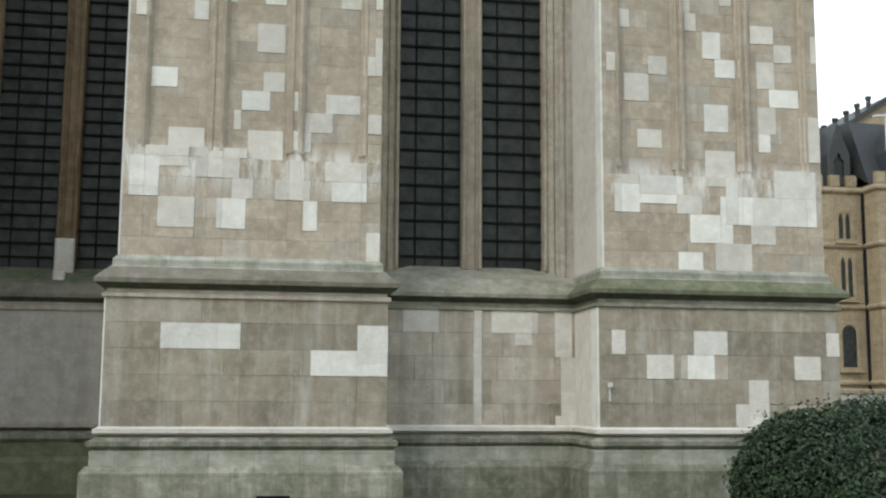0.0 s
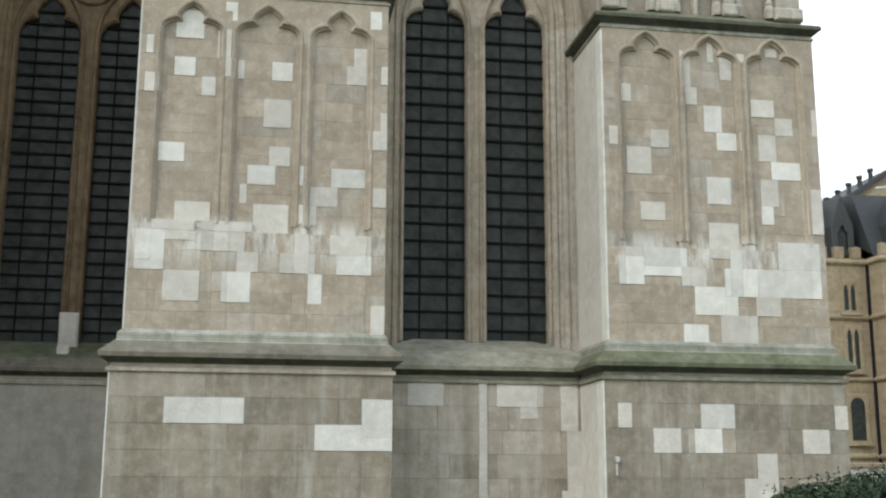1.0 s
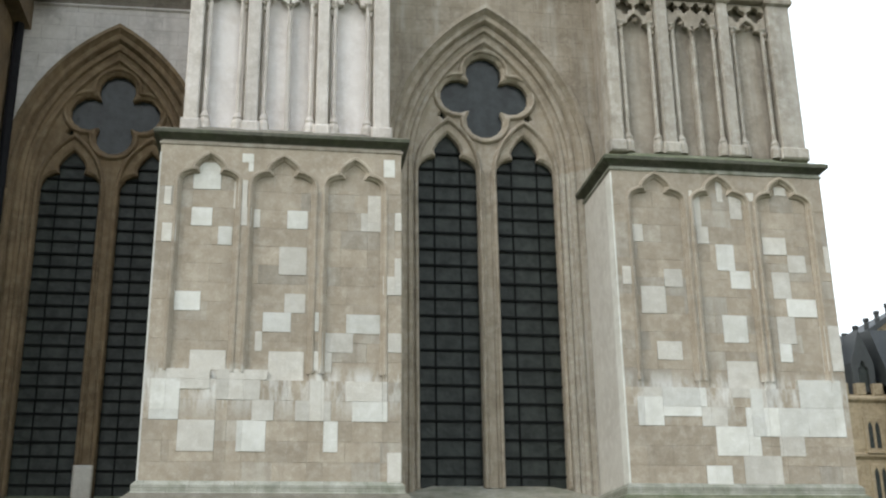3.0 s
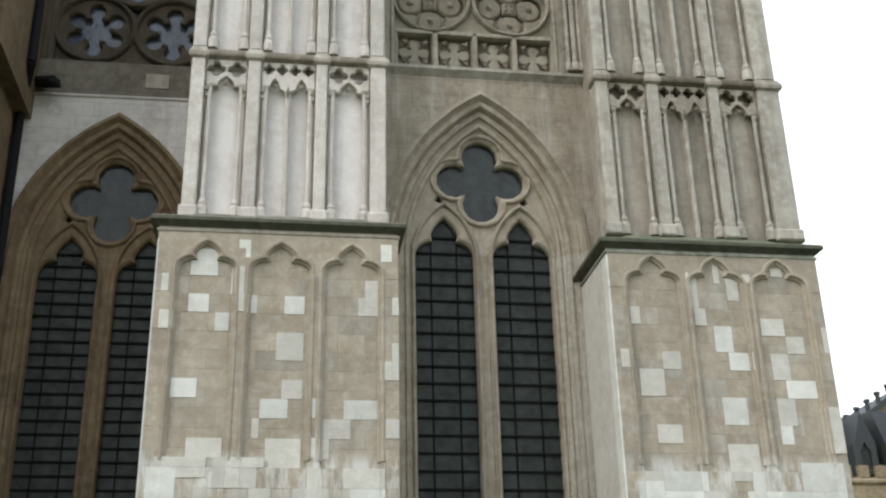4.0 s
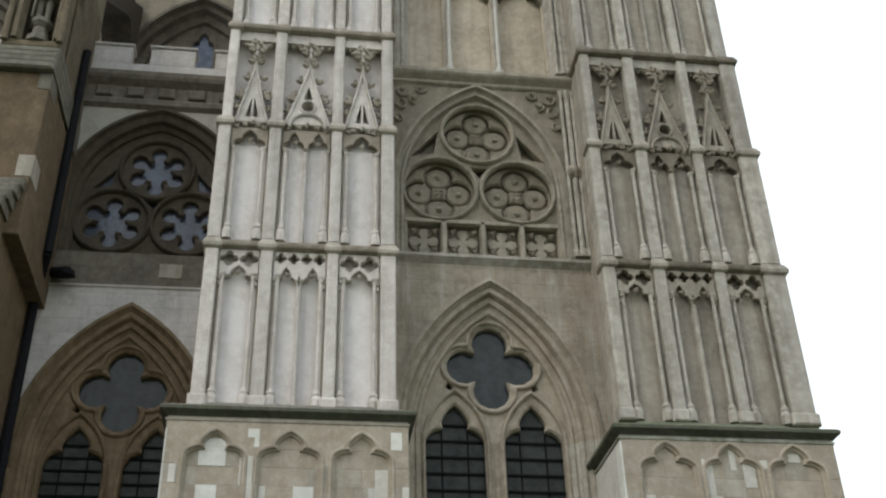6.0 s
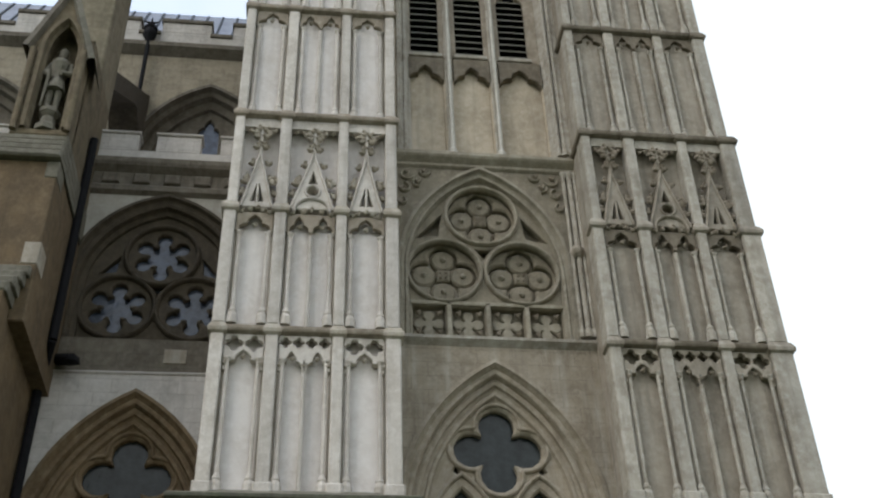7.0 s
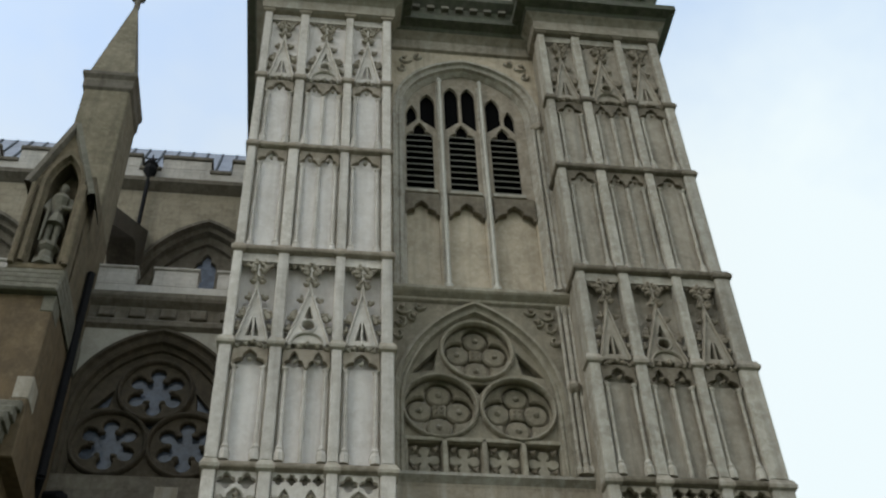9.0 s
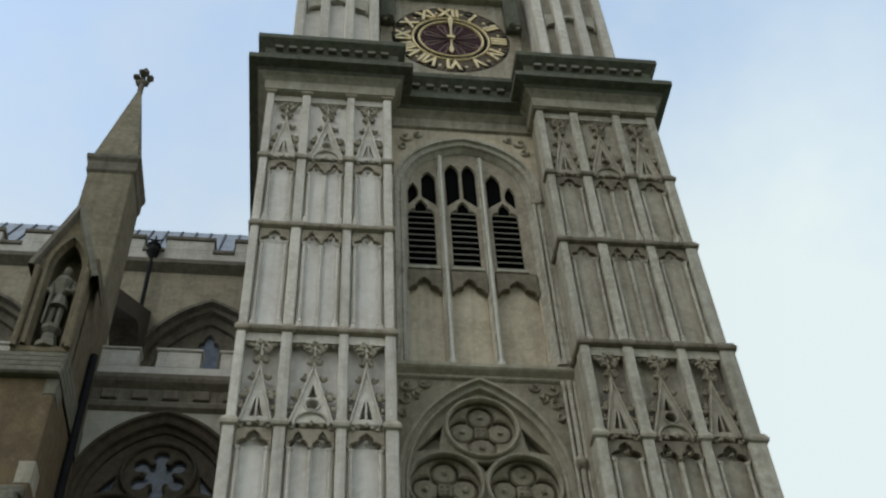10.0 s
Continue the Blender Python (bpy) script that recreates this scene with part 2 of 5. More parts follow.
def box(bm, x0, x1, y0, y1, z0, z1, c=0.0):
    """A block whose front (low y) edges are chamfered by c."""
    if c:
        rings = [(x0 + c, x1 - c, z0 + c, z1 - c, y0), (x0, x1, z0, z1, y0 + c), (x0, x1, z0, z1, y1)]
    else:
        rings = [(x0, x1, z0, z1, y0), (x0, x1, z0, z1, y1)]
    vs = [[bm.verts.new(q) for q in ((a, y, e), (b, y, e), (b, y, f), (a, y, f))] for a, b, e, f, y in rings]
    bm.faces.new(vs[0])
    bm.faces.new(vs[-1][::-1])
    for r, s in zip(vs, vs[1:]):
        for i in range(4):
            bm.faces.new((r[i], r[(i + 1) % 4], s[(i + 1) % 4], s[i]))
    return bm


def block(name, x0, x1, y0, y1, z0, z1, material, parent=None, c=0.0, label=""):
    return part(name, box(bmesh.new(), x0, x1, y0, y1, z0, z1, c), material, parent, label)


def course(name, x0, x1, yf, yb, prof, material, parent=None, label=""):
    """A moulding that runs round three sides of a block; prof: (outward, z) from below."""
    bm = bmesh.new()
    rows = [[bm.verts.new(q) for q in ((x0 - d, yb, z), (x0 - d, yf - d, z), (x1 + d, yf - d, z), (x1 + d, yb, z))] for d, z in prof]
    for a, b in zip(rows, rows[1:]):
        for i in range(3):
            bm.faces.new((a[i], a[i + 1], b[i + 1], b[i]))
    bm.faces.new(rows[0])
    bm.faces.new(rows[-1][::-1])
    bm.faces.new([r[0] for r in rows])
    bm.faces.new([r[3] for r in rows][::-1])
    return part(name, bm, material, parent, label)


def plate(name, outer, holes, y, depth, material, parent=None, bevel=0.0, label=""):
    """A slab in the x-z plane with its front at y, cut by holes, with chamfered arrises."""
    loops = []
    for k, loop in enumerate((outer, *holes)):
        pts = [q for i, q in enumerate(loop) if (Vector(q) - Vector(loop[i - 1])).length > 1e-4]
        area = sum(a[0] * b[1] - b[0] * a[1] for a, b in zip(pts, pts[1:] + pts[:1]))
        loops.append(pts if (area > 0) == (k == 0) else pts[::-1])
    inner = []
    for pts in loops:
        row, n = [], len(pts)
        for i, q in enumerate(pts):
            a, b = Vector(q) - Vector(pts[i - 1]), Vector(pts[(i + 1) % n]) - Vector(q)
            m = Vector((-a.y, a.x)).normalized() + Vector((-b.y, b.x)).normalized()
            row.append(Vector(q) + m / max(m.length_squared / 2, 0.5) * bevel)
        inner.append(row)
    verts, edges = [], []
    for row in inner:
        k, n = len(verts), len(row)
        verts += row
        edges += [(k + i, k + (i + 1) % n) for i in range(n)]
    pv, _, pf, _, _, _ = delaunay_2d_cdt(verts, edges, [], 0, 1e-5)

    def solid(q):
        hit = False
        for row in inner:
            for a, b in zip(row, row[1:] + row[:1]):
                if (a.y > q.y) != (b.y > q.y) and q.x < a.x + (q.y - a.y) / (b.y - a.y) * (b.x - a.x):
                    hit = not hit
        return hit

    pf = [f for f in pf if solid(sum((pv[i] for i in f), Vector((0, 0))) / len(f))]
    bm = bmesh.new()
    front = [bm.verts.new((v.x, y, v.y)) for v in pv]
    rear = [bm.verts.new((v.x, y + depth, v.y)) for v in pv]
    for f in pf:
        bm.faces.new([front[i] for i in f])
        bm.faces.new([rear[i] for i in reversed(f)])
    for pts, row in zip(loops, inner):
        n = len(pts)
        r0 = [bm.verts.new((v.x, y, v.y)) for v in row]
        r1 = [bm.verts.new((x, y + bevel, z)) for x, z in pts]
        r2 = [bm.verts.new((x, y + depth, z)) for x, z in pts]
        for a, b in ((r0, r1), (r1, r2)) if bevel else ((r1, r2),):
            for i in range(n):
                bm.faces.new((a[i], a[(i + 1) % n], b[(i + 1) % n], b[i]))
    return part(name, bm, material, parent, label)


def sweep(name, path, prof, material, parent=None, closed=False, label=""):
    """A moulding along a path in the x-z plane; prof: (offset to the path's left, y)."""
    bm = bmesh.new()
    n, rows = len(path), []
    for i, (x, z) in enumerate(path):
        a = path[(i - 1) % n] if closed or i else path[i]
        b = path[(i + 1) % n] if closed or i < n - 1 else path[i]
        t0, t1 = Vector((x - a[0], z - a[1])), Vector((b[0] - x, b[1] - z))
        if t0.length < 1e-6:
            t0 = t1
        if t1.length < 1e-6:
            t1 = t0
        n0, n1 = Vector((-t0.y, t0.x)).normalized(), Vector((-t1.y, t1.x)).normalized()
        m = n0 + n1
        m = m / max(m.length_squared / 2, 0.45)
        rows.append([bm.verts.new((x + m.x * o, y, z + m.y * o)) for o, y in prof])
    pairs = list(zip(rows, rows[1:])) + ([(rows[-1], rows[0])] if closed else [])
    for a, b in pairs:
        for i in range(len(prof) - 1):
            bm.faces.new((a[i], a[i + 1], b[i + 1], b[i]))
    return part(name, bm, material, parent, label)


def roll(w, y, h, k=6):
    """A half-round profile w wide that stands h in front of y."""
    return [(w / 2 * math.cos(math.pi * i / k), y - h * math.sin(math.pi * i / k)) for i in range(k + 1)]


def circle(cx, cz, r, n=28):
    return [(cx + r * math.cos(2 * math.pi * i / n), cz + r * math.sin(2 * math.pi * i / n)) for i in range(n)]


def foil(cx, cz, lobes, r, off, turn=90.0, n=9):
    """The outline of a foiled opening: lobes of radius r whose centres lie off from the middle."""
    half, reach = math.pi / lobes, 0.3
    while reach < 0.8 * math.pi and math.atan2(r * math.sin(reach), off + r * math.cos(reach)) < half - 0.03:
        reach += 0.02
    pts = []
    for k in range(lobes):
        a = radians(turn) + 2 * half * k
        for i in range(n):
            b = a - reach + 2 * reach * i / (n - 1)
            pts.append((cx + off * math.cos(a) + r * math.cos(b), cz + off * math.sin(a) + r * math.sin(b)))
    return pts


def pointed(x0, x1, zs, za, n=10):
    """Points of a pointed arch from the left springing over the apex to the right."""
    a, h = (x1 - x0) / 2, za - zs
    rad = (a * a + h * h) / (2 * a)
    end = math.atan2(h, rad - a) if rad > a else math.pi - math.atan2(h, a - rad)
    left = [(x0 + rad - rad * math.cos(end * i / n), zs + rad * math.sin(end * i / n)) for i in range(n + 1)]
    left[-1] = ((x0 + x1) / 2, za)
    return left + [(x0 + x1 - x, z) for x, z in left[-2::-1]]


def trefoil_head(x0, x1, zs, za, n=6):
    """A cusped head from the left springing to the right one, with a pointed middle lobe."""
    w, h = x1 - x0, za - zs
    xm, zc = (x0 + x1) / 2, zs + 0.40 * h
    left = [(x0 + 0.29 * w - 0.29 * w * math.cos(math.pi / 2 * i / n), zs + 0.40 * h * math.sin(math.pi / 2 * i / n)) for i in range(n + 1)]
    left.append((x0 + 0.285 * w, zc + 0.05 * h))
    left += [(xm - 0.235 * w * math.cos(math.pi / 2 * u) ** 0.9, zc + 0.05 * h + 0.55 * h * u ** 0.9) for u in (0.15, 0.35, 0.55, 0.75, 0.9, 1.0)]
    return left + [(x0 + x1 - x, z) for x, z in left[-2::-1]]


def lancet(x0, x1, zb, zs, za):
    return [(x0, zb)] + trefoil_head(x0, x1, zs, za) + [(x1, zb)]


def rod(bm, a, b, r0, r1=None, n=8):
    a, b = Vector(a), Vector(b)
    q = (b - a).to_track_quat("Z", "Y").to_matrix()
    r1 = r0 if r1 is None else r1
    rings = [[bm.verts.new(p + q @ Vector((r * math.cos(2 * math.pi * i / n), r * math.sin(2 * math.pi * i / n), 0))) for i in range(n)] for p, r in ((a, r0), (b, max(r1, 0.002)))]
    for i in range(n):
        bm.faces.new((rings[0][i], rings[0][(i + 1) % n], rings[1][(i + 1) % n], rings[1][i]))
    bm.faces.new(rings[0][::-1])
    bm.faces.new(rings[1])
    return bm


def lathe(bm, cx, cy, prof, n=10):
    rings = [[bm.verts.new((cx + r * math.cos(2 * math.pi * i / n), cy + r * math.sin(2 * math.pi * i / n), z)) for i in range(n)] for r, z in prof]
    for a, b in zip(rings, rings[1:]):
        for i in range(n):
            bm.faces.new((a[i], a[(i + 1) % n], b[(i + 1) % n], b[i]))
    bm.faces.new(rings[0][::-1])
    bm.faces.new(rings[-1])
    return bm


def blob(bm, at, size, rng, n=1):
    """A knobbly lump, for carved leaves."""
    out = bmesh.ops.create_icosphere(bm, subdivisions=n, radius=1.0)["verts"]
    for v in out:
        v.co = Vector(at) + Vector([c * s * rng.uniform(0.7, 1.2) for c, s in zip(v.co, size)])


# shared meshes of alike pieces
def shared(name, bm, material):
    me = bpy.data.meshes.new(name)
    bmesh.ops.recalc_face_normals(bm, faces=bm.faces)
    bm.to_mesh(me)
    bm.free()
    me.materials.append(material)
    return me


def put(name, me, parent, at, scale=(1, 1, 1), turn=0.0):
    ob = new(name, me)
    ob.parent = parent
    ob.location, ob.scale = at, scale
    if turn:
        ob.rotation_euler = (0, turn, 0)
    return ob


STONES = {c: shared("stone_" + m.name, box(bmesh.new(), 0, 1, 0, 1, 0, 1, 0.005), m) for c, m in ((".", OLD), ("L", WORN), ("W", FRESH), ("g", GREY), ("d", LOWER))}


def masonry(parent, x0, x1, z0, z1, plan, yf, cuts=(), sunk=(), zsunk=0.0, rng=None, deep=0.2, base="."):
    """Ashlar laid in courses, with paler stones let in by a plan of letters in half courses, top first; cuts: upright joints;
    sunk: bays set back above zsunk."""
    n, m = len(plan[0]), len(plan)
    h, cw = (z1 - z0) / m, (x1 - x0) / n

    def lay(a, b, za, zb, c, proud):
        marks = [a] + [q for q in cuts if a + 0.03 < q < b - 0.03] + [b]
        for p, q in zip(marks, marks[1:]):
            back = 0.09 if sunk and (za + zb) / 2 > zsunk and any(s < (p + q) / 2 < e for s, e in sunk) else 0.0
            jut = rng.uniform(0, 0.003) + proud
            gap = 0.003 if base != "." and not proud else 0.0015
            put("stone", STONES[c], parent, (p + gap, yf + back - jut, za + gap), (q - p - 2 * gap, deep, zb - za - 2 * gap))

    for k in range(0, m, 2):
        at = 0
        while at < n:
            run = min(rng.choice((4, 5, 6, 7, 8) if base == "." else (7, 8, 10, 12, 14)), n - at)
            lay(x0 + at * cw, x0 + (at + run) * cw, z1 - (k + 2) * h, z1 - k * h, base if rng.random() < 0.8 else {".": "g", "g": "d", "d": "g"}[base], 0)
            at += run
    used = set()
    for r in range(m):
        for c in range(n):
            kind = plan[r][c]
            if kind == "." or (r, c) in used:
                continue
            w = 1
            while c + w < n and w < 7 and plan[r][c + w] == kind and (r, c + w) not in used:
                w += 1
            t = 1
            while r + t < m and t < 3 and all(plan[r + t][c + i] == kind and (r + t, c + i) not in used for i in range(w)):
                t += 1
            used |= {(r + e, c + i) for e in range(t) for i in range(w)}
            lay(x0 + c * cw, x0 + (c + w) * cw, z1 - (r + t) * h, z1 - r * h, kind, 0.012)


# ---- ground ----
def ground_material():
    m, nt, p = nodes("lawn")
    col = mix(nt, noise_tex(nt, 0.8, 5), (0.045, 0.06, 0.022), (0.03, 0.04, 0.015))
    col = mix(nt, noise_tex(nt, 40, 3), col, (0.07, 0.085, 0.035))
    nt.links.new(col, p.inputs["Base Color"])
    p.inputs["Roughness"].default_value = 0.95
    b = nt.nodes.new("ShaderNodeBump")
    b.inputs["Strength"].default_value = 0.8
    nt.links.new(noise_tex(nt, 60, 3), b.inputs["Height"])
    nt.links.new(b.outputs["Normal"], p.inputs["Normal"])
    return m


bm = bmesh.new()
bmesh.ops.create_grid(bm, x_segments=40, y_segments=40, size=900)
for v in bm.verts:
    v.co.z = -0.2
tagged(part("ground", bm, ground_material()), "short damp green lawn round the church", "lawn", kind="structure")

# ---- the tower's two great buttresses ----
PLINTH_PROF = [(0.27, -0.3), (0.27, 0.42), (0.2, 0.52), (0.13, 0.54), (0.13, 0.78), (0.09, 0.8), (0.18, 0.87), (0.18, 0.95), (0.05, 1.01), (0.0, 1.03), (0.0, 1.05), (0.10, 1.09), (0.10, 1.16), (0, 1.2)]
STRING_PROF = [(0, 3.42), (0.05, 3.44), (0.05, 3.50), (-0.02, 3.53), (-0.02, 3.58), (0.05, 3.63), (0.17, 3.68), (0.18, 3.76), (0.13, 3.81), (-0.06, 3.98), (-0.09, 4.0), (-0.09, 4.12), (-0.17, 4.2)]
CAP_PROF = [(0, 10.58), (0.03, 10.60), (0.03, 10.64), (-0.01, 10.66), (-0.01, 10.69), (0.06, 10.74), (0.12, 10.77), (0.15, 10.79), (0.15, 10.86), (0.10, 10.90), (-0.3, 11.0), (-0.68, 11.3)]
GREAT_PROF = [(0, 32.35), (0.10, 32.4), (0.10, 32.85), (0.2, 32.95), (0.34, 33.05), (0.40, 33.2), (0.68, 33.32), (0.68, 33.56), (0.62, 33.62), (0.26, 33.75), (0.22, 33.8), (0.22, 34.62), (0.34, 34.75), (0.48, 34.9), (0.48, 35.12), (0.1, 35.3), (-0.3, 35.35)]

def string_bands(x0, x1, yf, yb, slope, parent, skirt=STRING_PROF[9:], top=None):
    course("string_bed", x0, x1, yf, yb, STRING_PROF[:5], GREY if slope is BROWNED else MOSSY, parent)
    # the deep shadow under the lip, and its soot, painted as dark stone
    course("string_hollow", x0, x1, yf, yb, STRING_PROF[4:7], SOOT_SHADE, parent)
    course("string_course", x0, x1, yf, yb, STRING_PROF[6:10], slope, parent, "dark weathered string course")
    course("string_skirt", x0, x1, yf, yb, skirt, top or (DAMP if slope is not MOSSY else MOSSY), parent)


def plinth_bands(x0, x1, yf, yb, parent, base):
    course("plinth", x0, x1, yf, yb, PLINTH_PROF[:4], base, parent, "damp mossy plinth")
    course("plinth_wall", x0, x1, yf, yb, PLINTH_PROF[3:6], MOSS_SLOPE if base is MOSS_SLOPE else DAMP, parent)
    course("plinth_lip", x0, x1, yf, yb, PLINTH_PROF[5:9], PLINTH, parent)
    # shadow line below the bead, put into a brown band
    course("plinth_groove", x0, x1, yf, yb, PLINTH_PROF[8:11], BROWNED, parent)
    course("plinth_bead", x0, x1, yf, yb, PLINTH_PROF[10:], WORN if base is PLINTH else GREY, parent)


# where paler stones were let in: W fresh, L worn; half courses, top first
LB_PLAN = [
    "............WWW.................WWW.",
    ".....WWWW....WW.................WWW.",
    ".....WWWW...........................",
    ".....WWWW..LL.......................",
    ".L.........LL..................LL...",
    ".L.........LL..................LL...",
    ".....WWW....LLL....WWW........LLL..L",
    ".....WWW....LLL....WWW........LLL..L",
    ".LL......WW.........................",
    ".LL......WW.........................",
    "..................LLLL..............",
    "..................LLLL.............L",
    "..................LLLL.............L",
    ".................................LLL",
    ".................................LLL",
    "...WWWW............LLL..............",
    "...WWWW............LLL..............",
    "................WWWW...W....WWWWW...",
    "................WWWW...W....WWWWW...",
    "...............L........LLLLL.....LL",
    "...............L........LLLLL.....LL",
    "......LLLLL......LLLLL.LLL..........",
    "......LLLLL......LLLLL.LLL..........",
    "..LLLLLLL.LLLLLLLLLLLL..............",
    ".WWWWLLLL.LLLLLL.......LL...LLLLLL..",
    ".WWWW.....LLLLLL.......LL...LLLLLL..",
    ".WWWW..........LLL...LLLLL...WWWWW..",
    ".WWWW..........LLL...LLLLL...WWWWW..",
    ".....LLLLL...WWWW........WW.........",
    ".....LLLLL...WWWW........WW.........",
    ".....LLLLL...WWWW........WW.........",
    "..................................LL",
    "..................................LL",
    "..................................LL",
]
RB_PLAN = [
    "..................L.................",
    "..................L.........LL......",
    ".............LL...L.LLLL............",
    ".............LL.....LL..............",
    ".............LL.....LL..............",
    ".............LL.....................",
    "...LL.........LL....................",
    "...LL.........LL.........LLLL.......",
    ".................WWW.....LLLL......L",
    ".................WWW.........LLL...L",
    ".................WWW.........LLL...L",
    ".LL.....LLL........WWWW...LLL.......",
    ".LL.....LLL........WWWW...LLL.......",
    "....LLLL..................LLL.......",
    "....LLLL....................WWWWW...",
    "....LLLL....................WWWWW...",
    ".................WWWW.....LLL.......",
    ".................WWWW.....LLL....LLL",
    ".................WWWW.....LLL....LLL",
    "......LLLL................WW.....LLL",
    "......LLLL................WW.....LLL",
    ".................LLLLL...........LLL",
    ".................LLLLL..............",
    ".................LLLLL......WWWWWWW.",
    "...LLLWWWWWWW....LLLWW......WWWWWWW.",
    "..WWWWWWWWWWW.......WW......WWWWWWW.",
    "..WWWWWWWWWWLLLL...WWWWWWWWWWWWWWWW.",
    "..WWWW......LLLL...WWWWWWWWWWWWWWWW.",
    "..............WWWWWWWWWWWWWWWWWWWWW.",
    "..............WWWWWWW...LLLL........",
    "..............WWWWWWW...LLLL........",
    "..................LLLLLL............",
    "............WWWW..LLLLLL............",
    "............WWWW..LLLLLL............",
]
LB_LOW = [
    "....................................",
    "....................................",
    ".......WWWWWWWWWW...............WWWW",
    ".......WWWWWWWWWW...............WWWW",
    "..........................WWWWWWWWWW",
    "..........................WWWWWWWWWW",
    "....................................",
    "....................................",
    "....................................",
    "....................................",
]
RB_LOW = [
    "....................................",
    "....................................",
    "..LL..........WWWWW...............LL",
    "..LL..........WWWWW...............LL",
    ".......LLLL..WWWW............LLLL...",
    ".......LLLL..WWWW............LLLL...",
    "......................LLL...........",
    "......................LLL...........",
    "....................LLLLL...........",
    "....................LLLLL...........",
]

CROCKET = {}
# leaves darker than the trim, for the shade and soot among them
for key, mat in (("l", GREY), ("r", CARVED)):
    rng = random.Random(5)
    bm = bmesh.new()
    blob(bm, (0, 0, 0), (0.075, 0.07, 0.07), rng)
    blob(bm, (0.05, -0.02, 0.06), (0.05, 0.06, 0.05), rng)
    blob(bm, (-0.05, -0.03, 0.02), (0.04, 0.05, 0.05), rng)
    CROCKET[key] = shared("crocket_leaf", bm, mat)


def colonnette_mesh(height, mat):
    bm = bmesh.new()
    lathe(bm, 0, 0, [(0.125, 0), (0.125, 0.20), (0.085, 0.30), (0.10, 0.34), (0.045, 0.46), (0.045, height - 0.16), (0.05, height - 0.13), (0.045, height - 0.1), (0.085, height - 0.03), (0.085, height)], 8)
    return shared("colonnette", bm, mat)


def arch_row(name, x0, x1, zb, zt, lights, y, mat, parent, eyes=True):
    """The pierced head of a blind panel: cusped arches below, small quatrefoils above."""
    w = (x1 - x0) / lights
    zs, za = zb + 0.08, zb + (zt - zb) * (0.55 if eyes else 0.86)
    loop = [(x0, zt), (x1, zt), (x1, zb)]
    holes = []
    for k in range(lights - 1, -1, -1):
        a, b = x0 + k * w + 0.05, x0 + (k + 1) * w - 0.05
        loop += [(b, zb)] + [(x, z) for x, z in reversed(trefoil_head(a, b, zs, za))] + [(a, zb)]
    loop.append((x0, zb))
    if eyes:
        n = 2 if lights == 1 else 4
        r = min((x1 - x0) / n * 0.42, (zt - za) * 0.46)
        for k in range(n):
            holes.append(foil(x0 + (k + 0.5) * (x1 - x0) / n, zt - r - 0.06, 4, r * 0.50, r * 0.62, 90, 7))
    return plate(name, loop, holes, y, 0.14, mat, parent, 0.015)


def gable(x0, x1, zb, za, y, key, mat, parent, eye):
    """A steep crocketed gable with hollow sides, an inner gable and a leafy finial over a panel."""
    xm, w, h = (x0 + x1) / 2, x1 - x0, za - zb

    def flank(k, q):
        return xm + k * w * (0.5 * (1 - q) ** 1.08 + 0.03)

    steps = [i / 8 for i in range(9)]
    outer = [(flank(-1, q), zb + q * h) for q in reversed(steps)] + [(flank(1, q), zb + q * h) for q in steps]
    if eye:
        cut = [circle(xm, zb + 0.30 * h, 0.15, 16), [(xm - 0.11, zb + 0.44 * h), (xm + 0.11, zb + 0.44 * h), (xm, zb + 0.66 * h)]]
    else:
        cut = [[(xm - 0.2 * w, zb + 0.1 * h), (xm - 0.03, zb + 0.1 * h), (xm - 0.03, zb + 0.42 * h)], [(xm + 0.2 * w, zb + 0.1 * h), (xm + 0.03, zb + 0.1 * h), (xm + 0.03, zb + 0.42 * h)]]
    g = plate("gable", outer, cut, y, 0.24, mat, parent, 0.025)
    sweep("gable_roll", [(flank(-1, q) + 0.04, zb + q * h) for q in steps[:-1]] + [(xm, za)] + [(flank(1, q) - 0.04, zb + q * h) for q in steps[-2::-1]], roll(0.07, y + 0.01, 0.07, 4), mat, g)
    if eye:
        sweep("gable_ring", circle(xm, zb + 0.30 * h, 0.18, 16), roll(0.07, y + 0.01, 0.06, 4), mat, g, True)
        sweep("gable_arch", pointed(x0 + 0.1 * w, x1 - 0.1 * w, zb - 0.1, zb + 0.17 * h, 6), roll(0.08, y, 0.08, 4), mat, g)
    rng = random.Random(int(100 * (x0 + zb)))

    def leaf(x, z, size, turn, deep=0.02):
        put("crocket", CROCKET[key], g, (x, y + deep, z), (size * rng.uniform(0.9, 1.2), 1.3, size * rng.uniform(0.85, 1.15)), turn)

    for i in range(5):
        leaf(x0 + w * (i + rng.uniform(0.3, 0.7)) / 5, zb - 0.04 - 0.06 * abs(i - 2), 0.9, rng.uniform(-0.5, 0.5))
    for k in (-1, 1):
        for q, size in ((0.06, 1.0), (0.26, 1.25), (0.46, 1.5), (0.52, 1.2), (0.78, 1.1)):
            leaf(flank(k, q) + k * 0.09, zb + q * h, size, k * 0.6, 0.08)
    bm = bmesh.new()
    rod(bm, (xm, y + 0.06, za - 0.12), (xm, y + 0.06, za + 0.72), 0.055, 0.045, 6)
    part("finial_stem", bm, mat, g)
    for dz, dx, size in ((0.10, 0.10, 1.1), (0.22, 0.06, 0.9), (0.46, 0.11, 1.2), (0.60, 0.17, 1.3), (0.72, 0.07, 1.1)):
        for k in (-1, 1):
            leaf(xm + k * dx, za + dz, size, k * rng.uniform(0.2, 0.8), 0.05)
    return g


